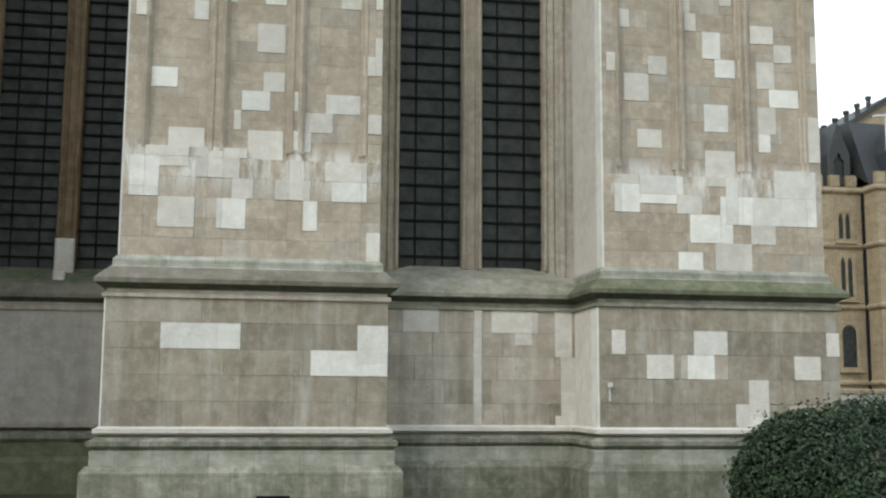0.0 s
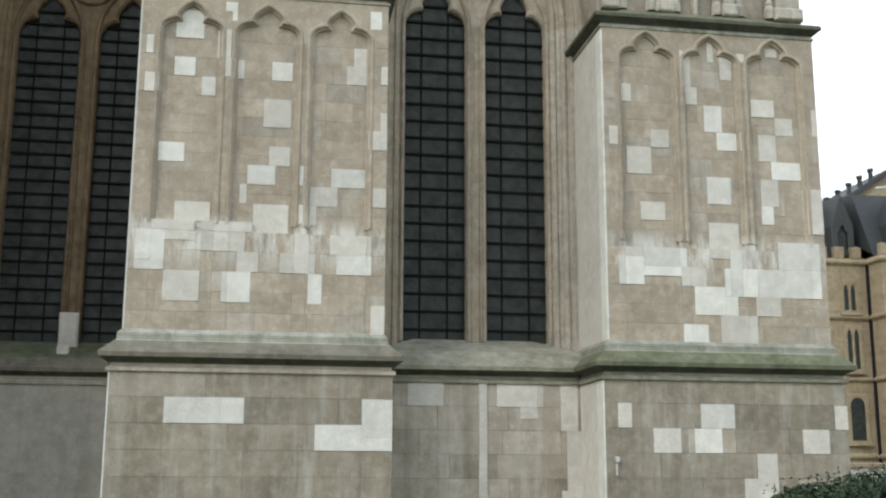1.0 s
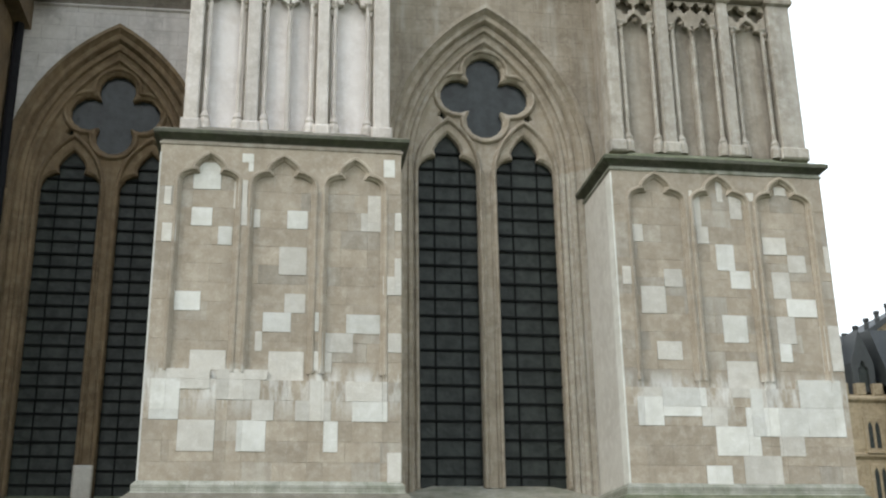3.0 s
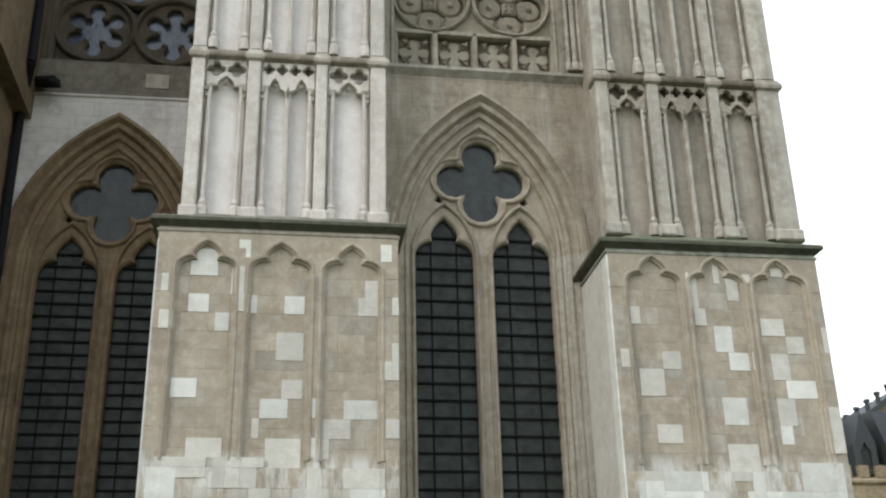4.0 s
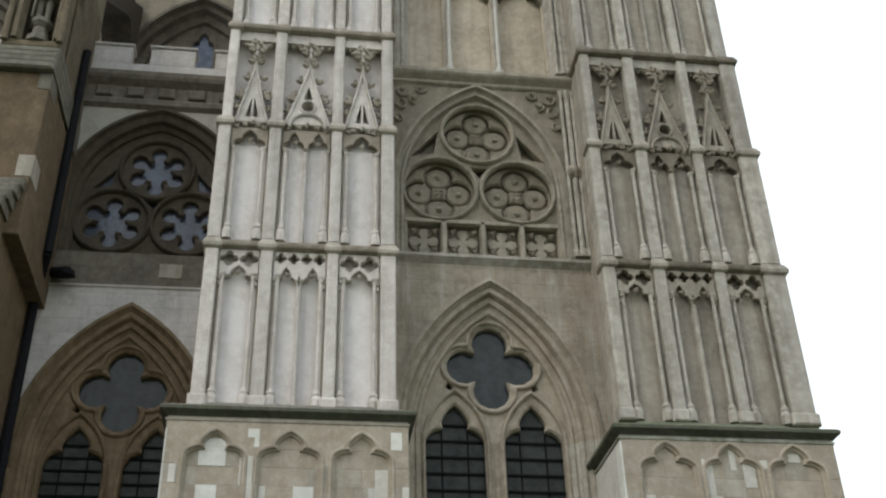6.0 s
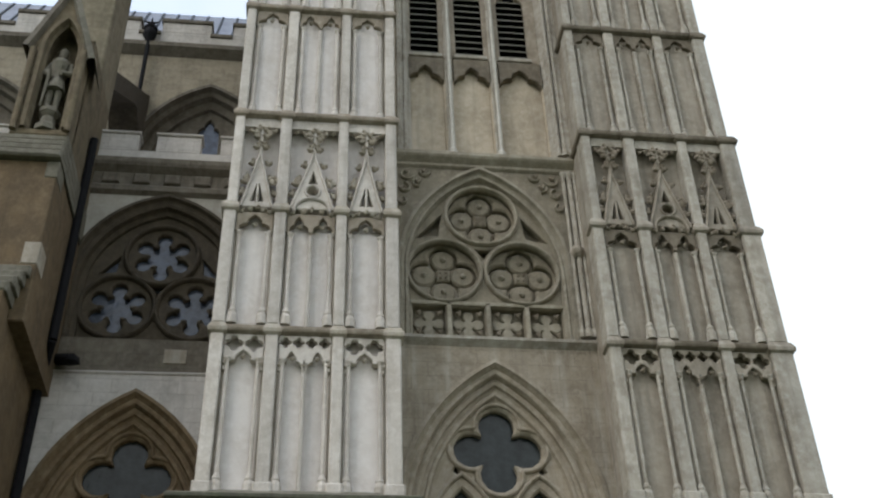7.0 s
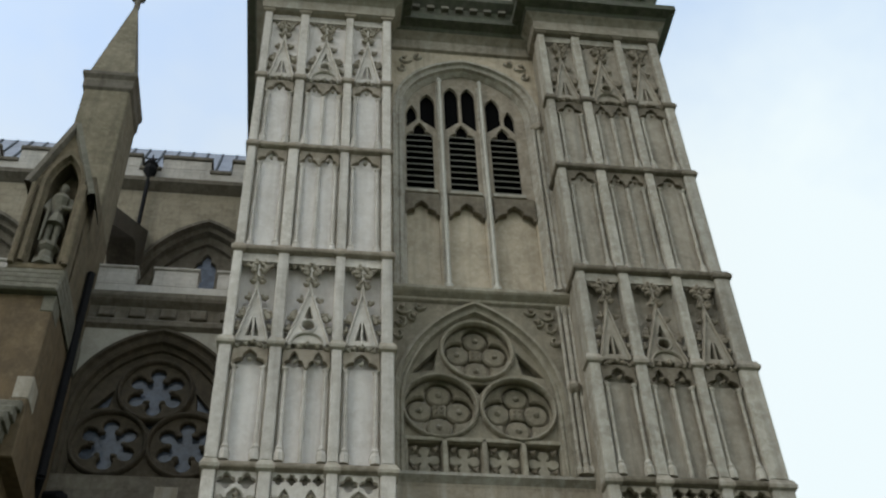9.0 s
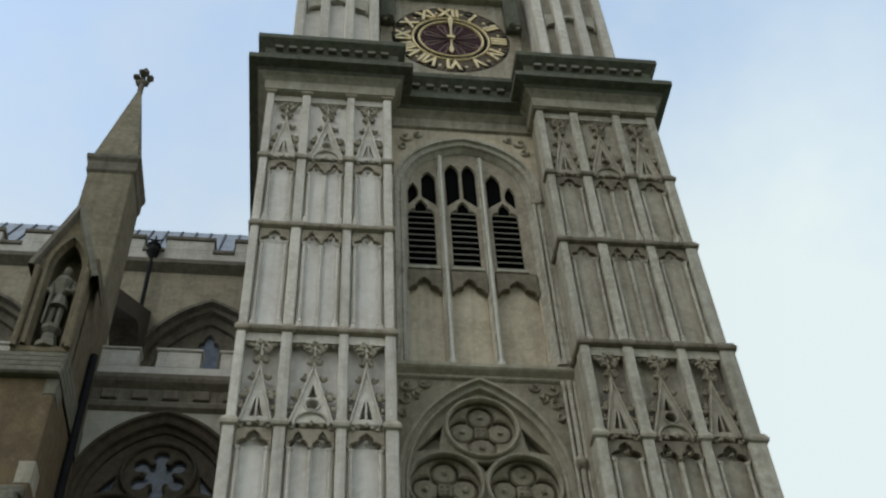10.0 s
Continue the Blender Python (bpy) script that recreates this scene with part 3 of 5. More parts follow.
def buttress(xl, xr, xu, ends, plan, low, panels, key, label, rng, drop=0.0):
    face, trim, carved = (CLEAN, CLEAN_TRIM, CARVED) if key == "l" else (TAN, TAN_TRIM, CARVED_TAN)
    soft_trim = GREY if key == "l" else TAN
    b = thing("tower_buttress", label, "buttress", "tower buttresses", at=((xl + xr) / 2, 20, -0.2))
    # lower block and plinth
    block("core", xl + 0.05, xr - 0.05, 20.03, 28, -0.3, 3.5, DUSKY, b)
    masonry(b, xl, xr, 1.18, 3.46, low, 20.0, rng=rng, base="d")
    plinth_bands(xl, xr, 20.0, 28, b, PLINTH)
    string_bands(xl, xr, 20.0, 28, BROWNED if key == "l" else MOSS_SLOPE, b)
    # thin white strip added as the bright lit edge of the left arris
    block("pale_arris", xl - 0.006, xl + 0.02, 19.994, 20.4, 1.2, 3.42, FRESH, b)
    # panelled stage
    x0, x1 = xl + 0.17, xr - 0.15
    block("core", x0 + 0.03, x1 - 0.03, 20.32, 28, 3.9, 10.6, WORN, b)
    cuts = [q for p in panels for q in p]
    masonry(b, x0, x1, 4.16, 10.46, plan, 20.17, cuts, panels, 6.12, rng)
    loop = [(x0, 9.72), (x0, 10.63 - drop), (x1, 10.63 - drop), (x1, 9.72)]
    tops = []
    for p, q in reversed(panels):
        tops += [(q, 9.72)] + list(reversed(trefoil_head(p, q, 9.86, 10.40))) + [(p, 9.72)]
    plate("panel_head", loop + tops, [], 20.163, 0.10, OLD, b, 0.012)
    for p, q in panels:
        path = [(p, 6.15)] + trefoil_head(p, q, 9.86, 10.40) + [(q, 6.15)]
        sweep("panel_moulding", path, [(0.085, 20.165), (0.06, 20.135), (0.02, 20.14), (-0.005, 20.20), (-0.035, 20.215), (-0.05, 20.265)], OLD, b)
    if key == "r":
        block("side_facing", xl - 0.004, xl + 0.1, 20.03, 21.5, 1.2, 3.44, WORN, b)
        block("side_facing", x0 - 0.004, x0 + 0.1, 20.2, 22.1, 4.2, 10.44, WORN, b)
    # lit left edge of the panelled stage, painted as a white strip
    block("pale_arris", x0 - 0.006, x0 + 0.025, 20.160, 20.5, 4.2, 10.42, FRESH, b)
    course("cornice_bed", x0, x1, 20.17, 28, [(e, z - drop) for e, z in CAP_PROF[:5]], GREY if key == "l" else DAMP, b)
    course("cornice", x0, x1, 20.17, 28, [(e, z - drop) for e, z in CAP_PROF[4:9]], SOOT_SHADE, b, "dark weathered cornice")
    course("cornice_slope", x0, x1, 20.17, 28, [(e, z - drop) for e, z in CAP_PROF[8:]], BROWNED if key == "l" else MOSS_SLOPE, b)
    # upper stages
    d = xu
    block("core", d - 2.08, d + 1.88, 21.22, 28, 10.9, 33.5, face, b)
    bays = [(-1.88, -0.98, 1), (-0.70, 0.48, 2), (0.73, 1.66, 1)]
    stages = [(11.22, 15.02, 20.85, "eyes"), (15.26, 18.45, 20.85, "arch"), (18.55, 21.5, 20.85, "gable"),
              (21.7, 25.72, 21.0, "arch"), (25.92, 28.88, 21.0, "arch"), (28.98, 32.3, 21.0, "gable")]
    for (za, zb, y, style), end in zip(stages, ends):
        pil = [(-2.17 if za < 18 else -2.12, -1.88), (-0.98, -0.70), (0.48, 0.73), (1.66, end)]
        for p, q in pil:
            block("pilaster", d + p, d + q, y, y + 0.5, za, zb, trim, b, 0.03)
            bm = bmesh.new()
            rows = [(0.0, zb - 0.05), (0.06, zb), (0.07, zb + 0.08), (0.0, zb + 0.24)]
            rings = [[bm.verts.new(v) for v in ((d + p - e, y + 0.4, z), (d + p - e, y - e, z), (d + q + e, y - e, z), (d + q + e, y + 0.4, z))] for e, z in rows]
            for r, s in zip(rings, rings[1:]):
                for i in range(3):
                    bm.faces.new((r[i], r[i + 1], s[i + 1], s[i]))
            bm.faces.new(rings[0])
            bm.faces.new(rings[-1][::-1])
            # the shadow and soot under the cap's lip go into a darker stone
            part("pilaster_cap", bm, carved if zb > 20 else soft_trim, b)
            if za < 12:
                box(bm := bmesh.new(), d + p - 0.05, d + q + 0.05, y - 0.05, y + 0.3, za - 0.02, za + 0.26, 0.04)
                part("pilaster_base", bm, trim, b)
        if style != "gable":
            cm = colonnette_mesh(zb - za - 0.62, trim)
        for p, q, lights in bays:
            if style == "gable":
                # on the right buttress the recess's shade is put into a darker panel
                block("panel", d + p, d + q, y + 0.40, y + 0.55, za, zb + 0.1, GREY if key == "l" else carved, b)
            else:
                block("panel", d + p, d + q, y + 0.28, y + 0.55, za, zb - 0.42, face, b)
                # dark backing: shade behind the pierced head, with some soot, as colour
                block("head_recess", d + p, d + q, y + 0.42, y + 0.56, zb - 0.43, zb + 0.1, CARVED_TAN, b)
            if zb not in (18.45, 28.88):
                # darker than the trim, to paint the shadow line and soot below
                course("bay_string", d + p - 0.06, d + q + 0.06, y + 0.10, y + 0.4, [(0, zb), (0.10, zb + 0.05), (0.12, zb + 0.10), (0.12, zb + 0.17), (0.02, zb + 0.24)], carved, b)
            if style == "gable":
                gable(d + p + 0.06, d + q - 0.06, za + 0.06, za + (zb - za) * 0.64, y + 0.10, key, trim if key == "l" else TAN, b, lights == 2)
                block("panel_band", d + p, d + q, y + 0.12, y + 0.3, zb - 0.28, zb, trim, b)
                for s in (p + 0.14, p + 0.3, q - 0.3, q - 0.14):
                    put("crocket", CROCKET[key], b, (d + s, y + 0.2, zb - 0.34 + rng.uniform(-0.05, 0.03)), (rng.uniform(0.6, 0.9), 1.0, rng.uniform(0.6, 0.9)), rng.uniform(-0.6, 0.6))
            else:
                arch_row("arch_head", d + p + 0.02, d + q - 0.02, zb - (0.90 if style == "eyes" else 0.58), zb, lights, y + 0.10, (trim if key == "l" else TAN) if style == "eyes" else carved, b, style == "eyes")
                for k in range(2 * lights + 1):
                    s = p + 0.06 + (q - p - 0.12) * k / (2 * lights)
                    put("crocket", CROCKET[key], b, (d + s, y + 0.12, zb - (0.5 if k % 2 else 0.66) + (0.1 if style == "arch" else -0.1)), (0.75, 1.0, 0.7), rng.uniform(-0.6, 0.6))
                for s in (p + 0.025, q - 0.025):
                    block("fillet", d + s - 0.02, d + s + 0.02, y + 0.16, y + 0.3, za + 0.02, zb - 0.5, soft_trim, b, 0.01)
                for s in (p + 0.12, q - 0.12):
                    put("colonnette", cm, b, (d + s, y + 0.12, za + 0.02))
                if lights == 2:
                    block("mullion", d + (p + q) / 2 - 0.05, d + (p + q) / 2 + 0.05, y + 0.10, y + 0.3, za, zb - 0.6, trim, b, 0.03)
    for z, y, end in ((21.6, 20.85, ends[2]), (25.82, 21.0, ends[3])):
        # this string's shadow line is likewise put into its darker colour
        course("string_course", d - 2.13, d + end, y + 0.05, 28, [(0, z - 0.08), (0.05, z - 0.02), (0.05, z + 0.04), (-0.1, z + 0.1)], carved, b)
    course("frieze", d - 2.13, d + 1.95, 21.0, 30, GREAT_PROF[:5], GREY if key == "l" else TAN, b)
    course("great_cornice", d - 2.13, d + 1.95, 21.0, 30, GREAT_PROF[4:], SOOT_SHADE, b, "dark overhanging classical cornice")
    n = 9
    for i in range(n):
        x = d - 2.1 + 4.02 * (i + 0.5) / n
        block("dentil", x - 0.13, x + 0.13, 20.62, 20.85, 34.45, 34.6, BROWNED, b, 0.01)
    for o in list(b.children):
        o.matrix_parent_inverse = Matrix.Translation(-b.location)
    return b


LBP = [(-2.08, -0.97), (-0.70, 0.47), (0.71, 1.82)]
RBP = [(6.80, 7.92), (8.12, 9.27), (9.48, 10.62)]
buttress(-2.64, 2.32, 0.0, (2.0, 1.97, 1.94, 1.92, 1.92, 1.93), LB_PLAN, LB_LOW, LBP, "l", "tall panelled limestone buttress, patched with white stones, cleaned pale above", random.Random(11))
buttress(6.25, 11.09, 8.9, (2.2, 2.15, 2.08, 2.01, 1.96, 1.94), RB_PLAN, RB_LOW, RBP, "r", "tall panelled limestone buttress, patched with white stones, sooty tan above", random.Random(12), 0.12)

# ---- the tower's wall between the buttresses ----
tower = thing("wall_tower", "tan limestone tower wall between two buttresses", "wall", kind="structure", at=(4.3, 22.1, -0.2))
rng = random.Random(3)
block("lower_wall", 2.0, 6.6, 21.53, 28, -0.3, 3.9, DUSKY, tower)
LOW_WALL = [
    ".....LLLLLL.........LLLLLLLL...LLL..", ".....LLLLLL.........LLLLLLLL...LLL..", "........................LLL....LLL..", "...............................LLL..",
    "................................LLL.", "................................LLL.", "................................LLL.", "................................LLL.",
    "................................LLL.", "...............................LLLL.",
]
masonry(tower, 2.2, 6.42, 1.15, 3.45, LOW_WALL, 21.5, rng=rng, base="g")
plinth_bands(1.9, 6.7, 21.5, 28, tower, PLINTH)
string_bands(1.9, 6.7, 21.5, 28, MOSSY, tower, [STRING_PROF[9], (-0.2, 4.08), (-0.3, 4.1), (-1.15, 4.42)])
block("wall_rib", 4.18, 4.36, 21.46, 21.6, 1.16, 3.44, WORN, tower, 0.02)

ARCH = [(2.02, 4.1)] + pointed(2.02, 6.62, 11.3, 15.22, 12) + [(6.62, 4.1)]


def stepped_jamb(y):
    """Orders of the moulded jamb from the wall's face inwards."""
    return [(0.06, y), (0.05, y - 0.06), (-0.04, y - 0.08), (-0.07, y - 0.02), (-0.13, y + 0.06), (-0.17, y + 0.04), (-0.24, y + 0.05), (-0.27, y + 0.12), (-0.29, y + 0.2),
            (-0.36, y + 0.17), (-0.43, y + 0.19), (-0.45, y + 0.27), (-0.52, y + 0.3), (-0.55, y + 0.26), (-0.62, y + 0.27), (-0.66, y + 0.36), (-0.74, y + 0.40)]


def big_window(name, dx, y, mat, glass_low, label, gap, upright):
    """A two-light window with a quatrefoil above, in a moulded pointed arch."""
    w = thing(name, label, "window", kind="structure", at=(dx + 4.32, y, 4.2))
    path = [(x + dx, z) for x, z in ARCH]
    sweep("jamb_moulding", path[:-1], stepped_jamb(y), mat, w)
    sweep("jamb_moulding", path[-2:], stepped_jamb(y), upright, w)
    l0, l1, r0, r1 = dx + 2.80, dx + 4.12, dx + 4.55, dx + 5.87
    outer = [(dx + 2.6, 4.2), (dx + 2.6, 10.9)] + pointed(dx + 2.62, dx + 6.04, 10.9, 14.62, 10) + [(dx + 6.04, 4.2)]
    quat = foil(dx + 4.325, 13.15, 4, 0.42, 0.60, 90, 10)
    holes = [lancet(l0, l1, 4.36, 11.25, 12.2), lancet(r0, r1, 4.36, 11.25, 12.2), quat,
             [(dx + 3.28, 12.62), (dx + 3.46, 12.5), (dx + 3.36, 12.78)], [(dx + 5.37, 12.62), (dx + 5.19, 12.5), (dx + 5.29, 12.78)]]
    plate("tracery", outer, holes, y + 0.40, 0.26, mat, w, 0.05)
    sweep("quatrefoil_moulding", foil(dx + 4.325, 13.15, 4, 0.53, 0.61, 90, 10), roll(0.11, y + 0.41, 0.09), mat, w, True)
    for a, b in ((l0, l1), (r0, r1)):
        sweep("light_moulding", [(a - 0.05, 4.36)] + pointed(a - 0.06, b + 0.06, 11.2, 12.52, 8) + [(b + 0.05, 4.36)], roll(0.11, y + 0.41, 0.10), mat, w)
    for q in (-0.09, 0.09):
        block("mullion_fillet", dx + 4.335 + q - 0.025, dx + 4.335 + q + 0.025, y + 0.34, y + 0.5, 4.36, 11.3, mat, w, 0.015)
    for a, b in ((l0, l1), (r0, r1)):
        block("pane", a - 0.18, b + 0.18, y + 0.60, y + 0.62, 4.3, 12.28, glass_low, w)
    # a black sheet stands in for the unlit inside
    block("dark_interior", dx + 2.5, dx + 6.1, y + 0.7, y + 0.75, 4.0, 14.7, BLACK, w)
    plate("pane", circle(dx + 4.325, 13.15, 1.15, 24), [], y + 0.585, 0.02, GLASS_UP, w)
    bar = shared("glazing_bar", box(bmesh.new(), 0, l1 - l0, 0, 0.03, 0, 0.045), IRON)
    for k in range(int(7.6 / gap)):
        for a in (l0, r0):
            put("glazing_bar", bar, w, (a, y + 0.545, 4.6 + gap * k))
    for a in (l0, r0):
        for u in (0.28, 0.72):
            block("upright_bar", a + u * 1.32 - 0.018, a + u * 1.32 + 0.018, y + 0.57, y + 0.59, 4.3, 12.1, IRON, w)
    for o in list(w.children):
        o.matrix_parent_inverse = Matrix.Translation(-w.location)
    return w


wall_loop = [(1.7, 3.9), (1.7, 15.75), (7.1, 15.75), (7.1, 3.9), (6.62, 3.9)] + [(x, z) for x, z in reversed(ARCH)] + [(2.02, 3.9)]
plate("wall_face", wall_loop, [], 22.1, 0.35, WALL, tower)
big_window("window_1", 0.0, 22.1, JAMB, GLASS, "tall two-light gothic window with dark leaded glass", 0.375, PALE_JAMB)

# blind tracery stage
course("string_course", 1.8, 7.0, 22.1, 28, [(0, 15.62), (0.08, 15.7), (0.14, 15.76), (0.14, 15.84), (-0.2, 16.0)], TAN_TRIM, tower)
block("backing", 1.8, 7.0, 22.64, 28, 15.7, 33.0, WALL, tower)
rose = pointed(2.15, 6.35, 17.9, 21.12, 12)
plate("wall_face", [(1.8, 15.9), (1.8, 21.3), (7.0, 21.3), (7.0, 15.9), (6.35, 15.9)] + rose[::-1] + [(2.15, 15.9)], [], 22.12, 0.4, ROSE, tower)
sweep("arch_moulding", [(2.15, 15.9)] + rose + [(6.35, 15.9)], [(0.12, 22.12), (0.10, 22.03), (0.02, 22.02), (-0.02, 22.12), (-0.07, 22.16), (-0.10, 22.12), (-0.16, 22.14), (-0.18, 22.24), (-0.22, 22.34)], ROSE_TRIM, tower)
inner = [(2.33, 15.95)] + pointed(2.33, 6.17, 17.9, 20.95, 12) + [(6.17, 15.95)]
discs = [(3.23, 17.92), (5.2, 17.92), (4.25, 19.72)]
plate("blind_tracery", inner, [circle(cx, cz, 0.90, 32) for cx, cz in discs]
      + [[(2.55, 18.95), (3.1, 19.05), (3.22, 19.75)], [(5.95, 18.95), (5.4, 19.05), (5.28, 19.75)], [(4.05, 18.65), (4.45, 18.65), (4.25, 18.35)]]
      + [[(2.43 + 0.965 * k, 16.02), (3.22 + 0.965 * k, 16.02), (3.22 + 0.965 * k, 16.86), (2.43 + 0.965 * k, 16.86)] for k in range(4)], 22.30, 0.2, ROSE, tower, 0.03)
for cx, cz in discs:
    sweep("roundel", circle(cx, cz, 0.93, 32), roll(0.12, 22.31, 0.14), ROSE_TRIM, tower, True)
    plate("foiled_panel", circle(cx, cz, 0.915, 32), [foil(cx, cz, 4, 0.37, 0.48, 90, 11)], 22.43, 0.2, ROSE, tower, 0.05)
    for k in range(4):
        ux, uz = cx + 0.49 * math.cos(math.pi / 2 * k), cz + 0.49 * math.sin(math.pi / 2 * k)
        plate("lobe", circle(ux, uz, 0.31, 20), [], 22.50, 0.13, ROSE, tower, 0.05)
        bm = bmesh.new()
        blob(bm, (ux, 22.49, uz), (0.08, 0.08, 0.08), rng, 2)
        part("boss", bm, ROSE_TRIM, tower)
    plate("centre_block", [(cx - 0.17, cz - 0.17), (cx + 0.17, cz - 0.17), (cx + 0.17, cz + 0.17), (cx - 0.17, cz + 0.17)], [], 22.46, 0.18, ROSE, tower, 0.04)
    for ux, uz in ((-0.07, -0.07), (0.07, -0.07), (0.07, 0.07), (-0.07, 0.07)):
        put("boss", CROCKET["r"], tower, (cx + ux, 22.46, cz + uz), (0.5, 0.6, 0.5))
for k in range(5):
    block("band_pier", 2.28 + 0.965 * k, 2.40 + 0.965 * k, 22.22, 22.4, 15.9, 16.98, ROSE_TRIM, tower, 0.02)
for k in range(4):
    plate("band_cross", foil(2.825 + 0.965 * k, 16.43, 4, 0.155, 0.235, 90, 8), [], 22.40, 0.2, ROSE_TRIM, tower, 0.03)
    for a in range(4):
        q = math.pi / 4 + math.pi / 2 * a
        put("band_leaf", CROCKET["r"], tower, (2.825 + 0.965 * k + 0.36 * math.cos(q), 22.36, 16.43 + 0.38 * math.sin(q)), (0.8, 1, 0.8))
block("band_back", 2.31, 6.19, 22.51, 22.635, 15.9, 16.95, ROSE, tower)
block("band_rail", 2.3, 6.2, 22.22, 22.42, 16.88, 17.0, ROSE_TRIM, tower, 0.02)
block("band_rail", 2.3, 6.2, 22.2, 22.42, 15.88, 16.0, ROSE_TRIM, tower, 0.02)


def scroll(cx, cz, r, start, turn, mat, y, parent):
    """A curled stem of carved foliage."""
    path = []
    for i in range(13):
        q = i / 12
        a = radians(start) + turn * 4.4 * q
        path.append((cx + r * (1 - 0.72 * q) * math.cos(a), cz + r * (1 - 0.72 * q) * math.sin(a)))
    sweep("carved_stem", path, roll(0.075, y, 0.09, 4), mat, parent)
    put("carved_leaf", CROCKET["r"], parent, (path[-1][0], y - 0.03, path[-1][1]), (1.0, 0.9, 1.0))


for k in (-1, 1):
    for q, z, r, a in ((1.95, 20.9, 0.24, 200), (1.5, 20.98, 0.17, 180), (2.02, 20.4, 0.2, 90), (2.08, 19.95, 0.14, 100), (1.68, 20.62, 0.15, 250)):
        scroll(4.25 + k * q, z, r, a if k > 0 else 180 - a, k, ROSE_TRIM, 22.12, tower)
course("string_course", 1.8, 7.0, 22.1, 28, [(0, 21.15), (0.06, 21.2), (0.06, 21.28), (0.2, 21.4), (0.24, 21.46), (0.24, 21.56), (-0.15, 21.75)], ROSE_TRIM, tower)

# belfry stage: blind panels below, louvred lights above
bel = pointed(2.16, 6.68, 28.95, 31.75, 12)
bel = [(x, 28.95 + 2.8 * ((z - 28.95) / 2.8) ** 0.8) for x, z in bel]
plate("wall_face", [(1.8, 21.7), (1.8, 32.6), (7.0, 32.6), (7.0, 21.7), (6.68, 21.7)] + bel[::-1] + [(2.16, 21.7)], [], 22.1, 0.4, BELFRY, tower)
sweep("arch_moulding", [(2.16, 21.7)] + bel + [(6.68, 21.7)], [(0.10, 22.1), (0.08, 22.0), (0.0, 22.0), (-0.03, 22.1), (-0.09, 22.14), (-0.12, 22.1), (-0.18, 22.12), (-0.2, 22.24), (-0.3, 22.36), (-0.34, 22.46)], TAN_TRIM, tower)
lights = [(2.52, 3.36), (3.86, 4.70), (5.18, 6.02)]
outer = [(2.3, 21.7)] + [(x, z) for x, z in pointed(2.32, 6.5, 28.95, 31.5, 12)] + [(6.5, 21.7)]
BLIND = [(2.40, 3.46), (3.75, 4.80), (5.08, 6.32)]
holes = [lancet(a, b, 25.85, 28.25, 28.95) for a, b in lights]
for x0, x1, z0, z1, zt in ((2.54, 2.86, 28.72, 29.12, 29.8), (2.98, 3.45, 29.12, 28.7, 30.4), (3.77, 4.22, 28.7, 29.12, 30.85), (4.33, 4.78, 29.12, 28.7, 30.85), (5.10, 5.57, 28.7, 29.12, 30.4), (5.69, 6.01, 29.12, 28.72, 29.8)):
    holes.append([(x0, z0)] + pointed(x0, x1, zt - 0.45, zt, 5) + [(x1, z1)])
louvre = thing("window_2", "three-light belfry opening with dark weathered louvres", "window", kind="structure", at=(4.27, 22.4, 25.8))
# darker than the panels below: the arch's shade and soot as stone colour
plate("tracery", [(2.3, 25.7)] + outer[1:-1] + [(6.5, 25.7)], holes, 22.42, 0.12, CARVED, louvre, 0.02)
plate("panel_frame", [(2.3, 21.7), (6.5, 21.7), (6.5, 25.7), (2.3, 25.7)], [lancet(a, b, 21.95, 25.0, 25.55) for a, b in BLIND], 22.42, 0.12, BELFRY, louvre, 0.02)
block("blind_panel", 2.3, 6.5, 22.56, 22.72, 21.6, 25.68, BELFRY, louvre)
# darkness behind the louvres, painted as a black sheet
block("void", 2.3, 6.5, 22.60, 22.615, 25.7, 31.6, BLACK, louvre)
for a, b in BLIND:
    head = [(a, 24.72)] + trefoil_head(a + 0.07, b - 0.07, 24.75, 25.3) + [(b, 24.72)]
    # the dark stone carries the shade of the deep-cut head
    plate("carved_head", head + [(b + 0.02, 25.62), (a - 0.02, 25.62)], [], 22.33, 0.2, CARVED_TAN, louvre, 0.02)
for x in (3.61, 4.94):
    bm = bmesh.new()
    lathe(bm, x, 22.24, [(0.12, 21.74), (0.12, 21.92), (0.055, 22.04), (0.055, 30.85), (0.09, 30.95), (0.0, 31.1)], 8)
    # pale stone puts the shaft's highlight into its colour
    part("mullion_shaft", bm, WORN, louvre)
    for s in (-0.06, 0.06):
        block("mullion", x + s - 0.045, x + s + 0.045, 22.30 + abs(s), 22.5, 21.72, 30.9 if s < 0 else 28.9, TAN_TRIM, louvre, 0.03)
for x in (2.3, 6.5):
    bm = bmesh.new()
    rod(bm, (x, 22.3, 21.8), (x, 22.3, 28.9), 0.06)
    part("jamb_shaft", bm, TAN_TRIM, louvre)
slat = bmesh.new()
vs = [slat.verts.new(q) for q in ((0, 0, 0), (0.84, 0, 0), (0.84, 0.14, 0.13), (0, 0.14, 0.13), (0, 0, 0.045), (0.84, 0, 0.045), (0.84, 0.14, 0.175), (0, 0.14, 0.175))]
for q in ((0, 1, 2, 3), (4, 5, 6, 7), (0, 1, 5, 4), (3, 2, 6, 7), (0, 3, 7, 4), (1, 2, 6, 5)):
    slat.faces.new([vs[i] for i in q])
slat = shared("louvre_slat", slat, SLAT)
for a, b in lights:
    block("sill", a - 0.08, b + 0.08, 22.34, 22.55, 25.70, 25.84, TAN_TRIM, louvre, 0.02)
    for k in range(10):
        put("louvre_slat", slat, louvre, (a, 22.45, 25.93 + 0.27 * k))
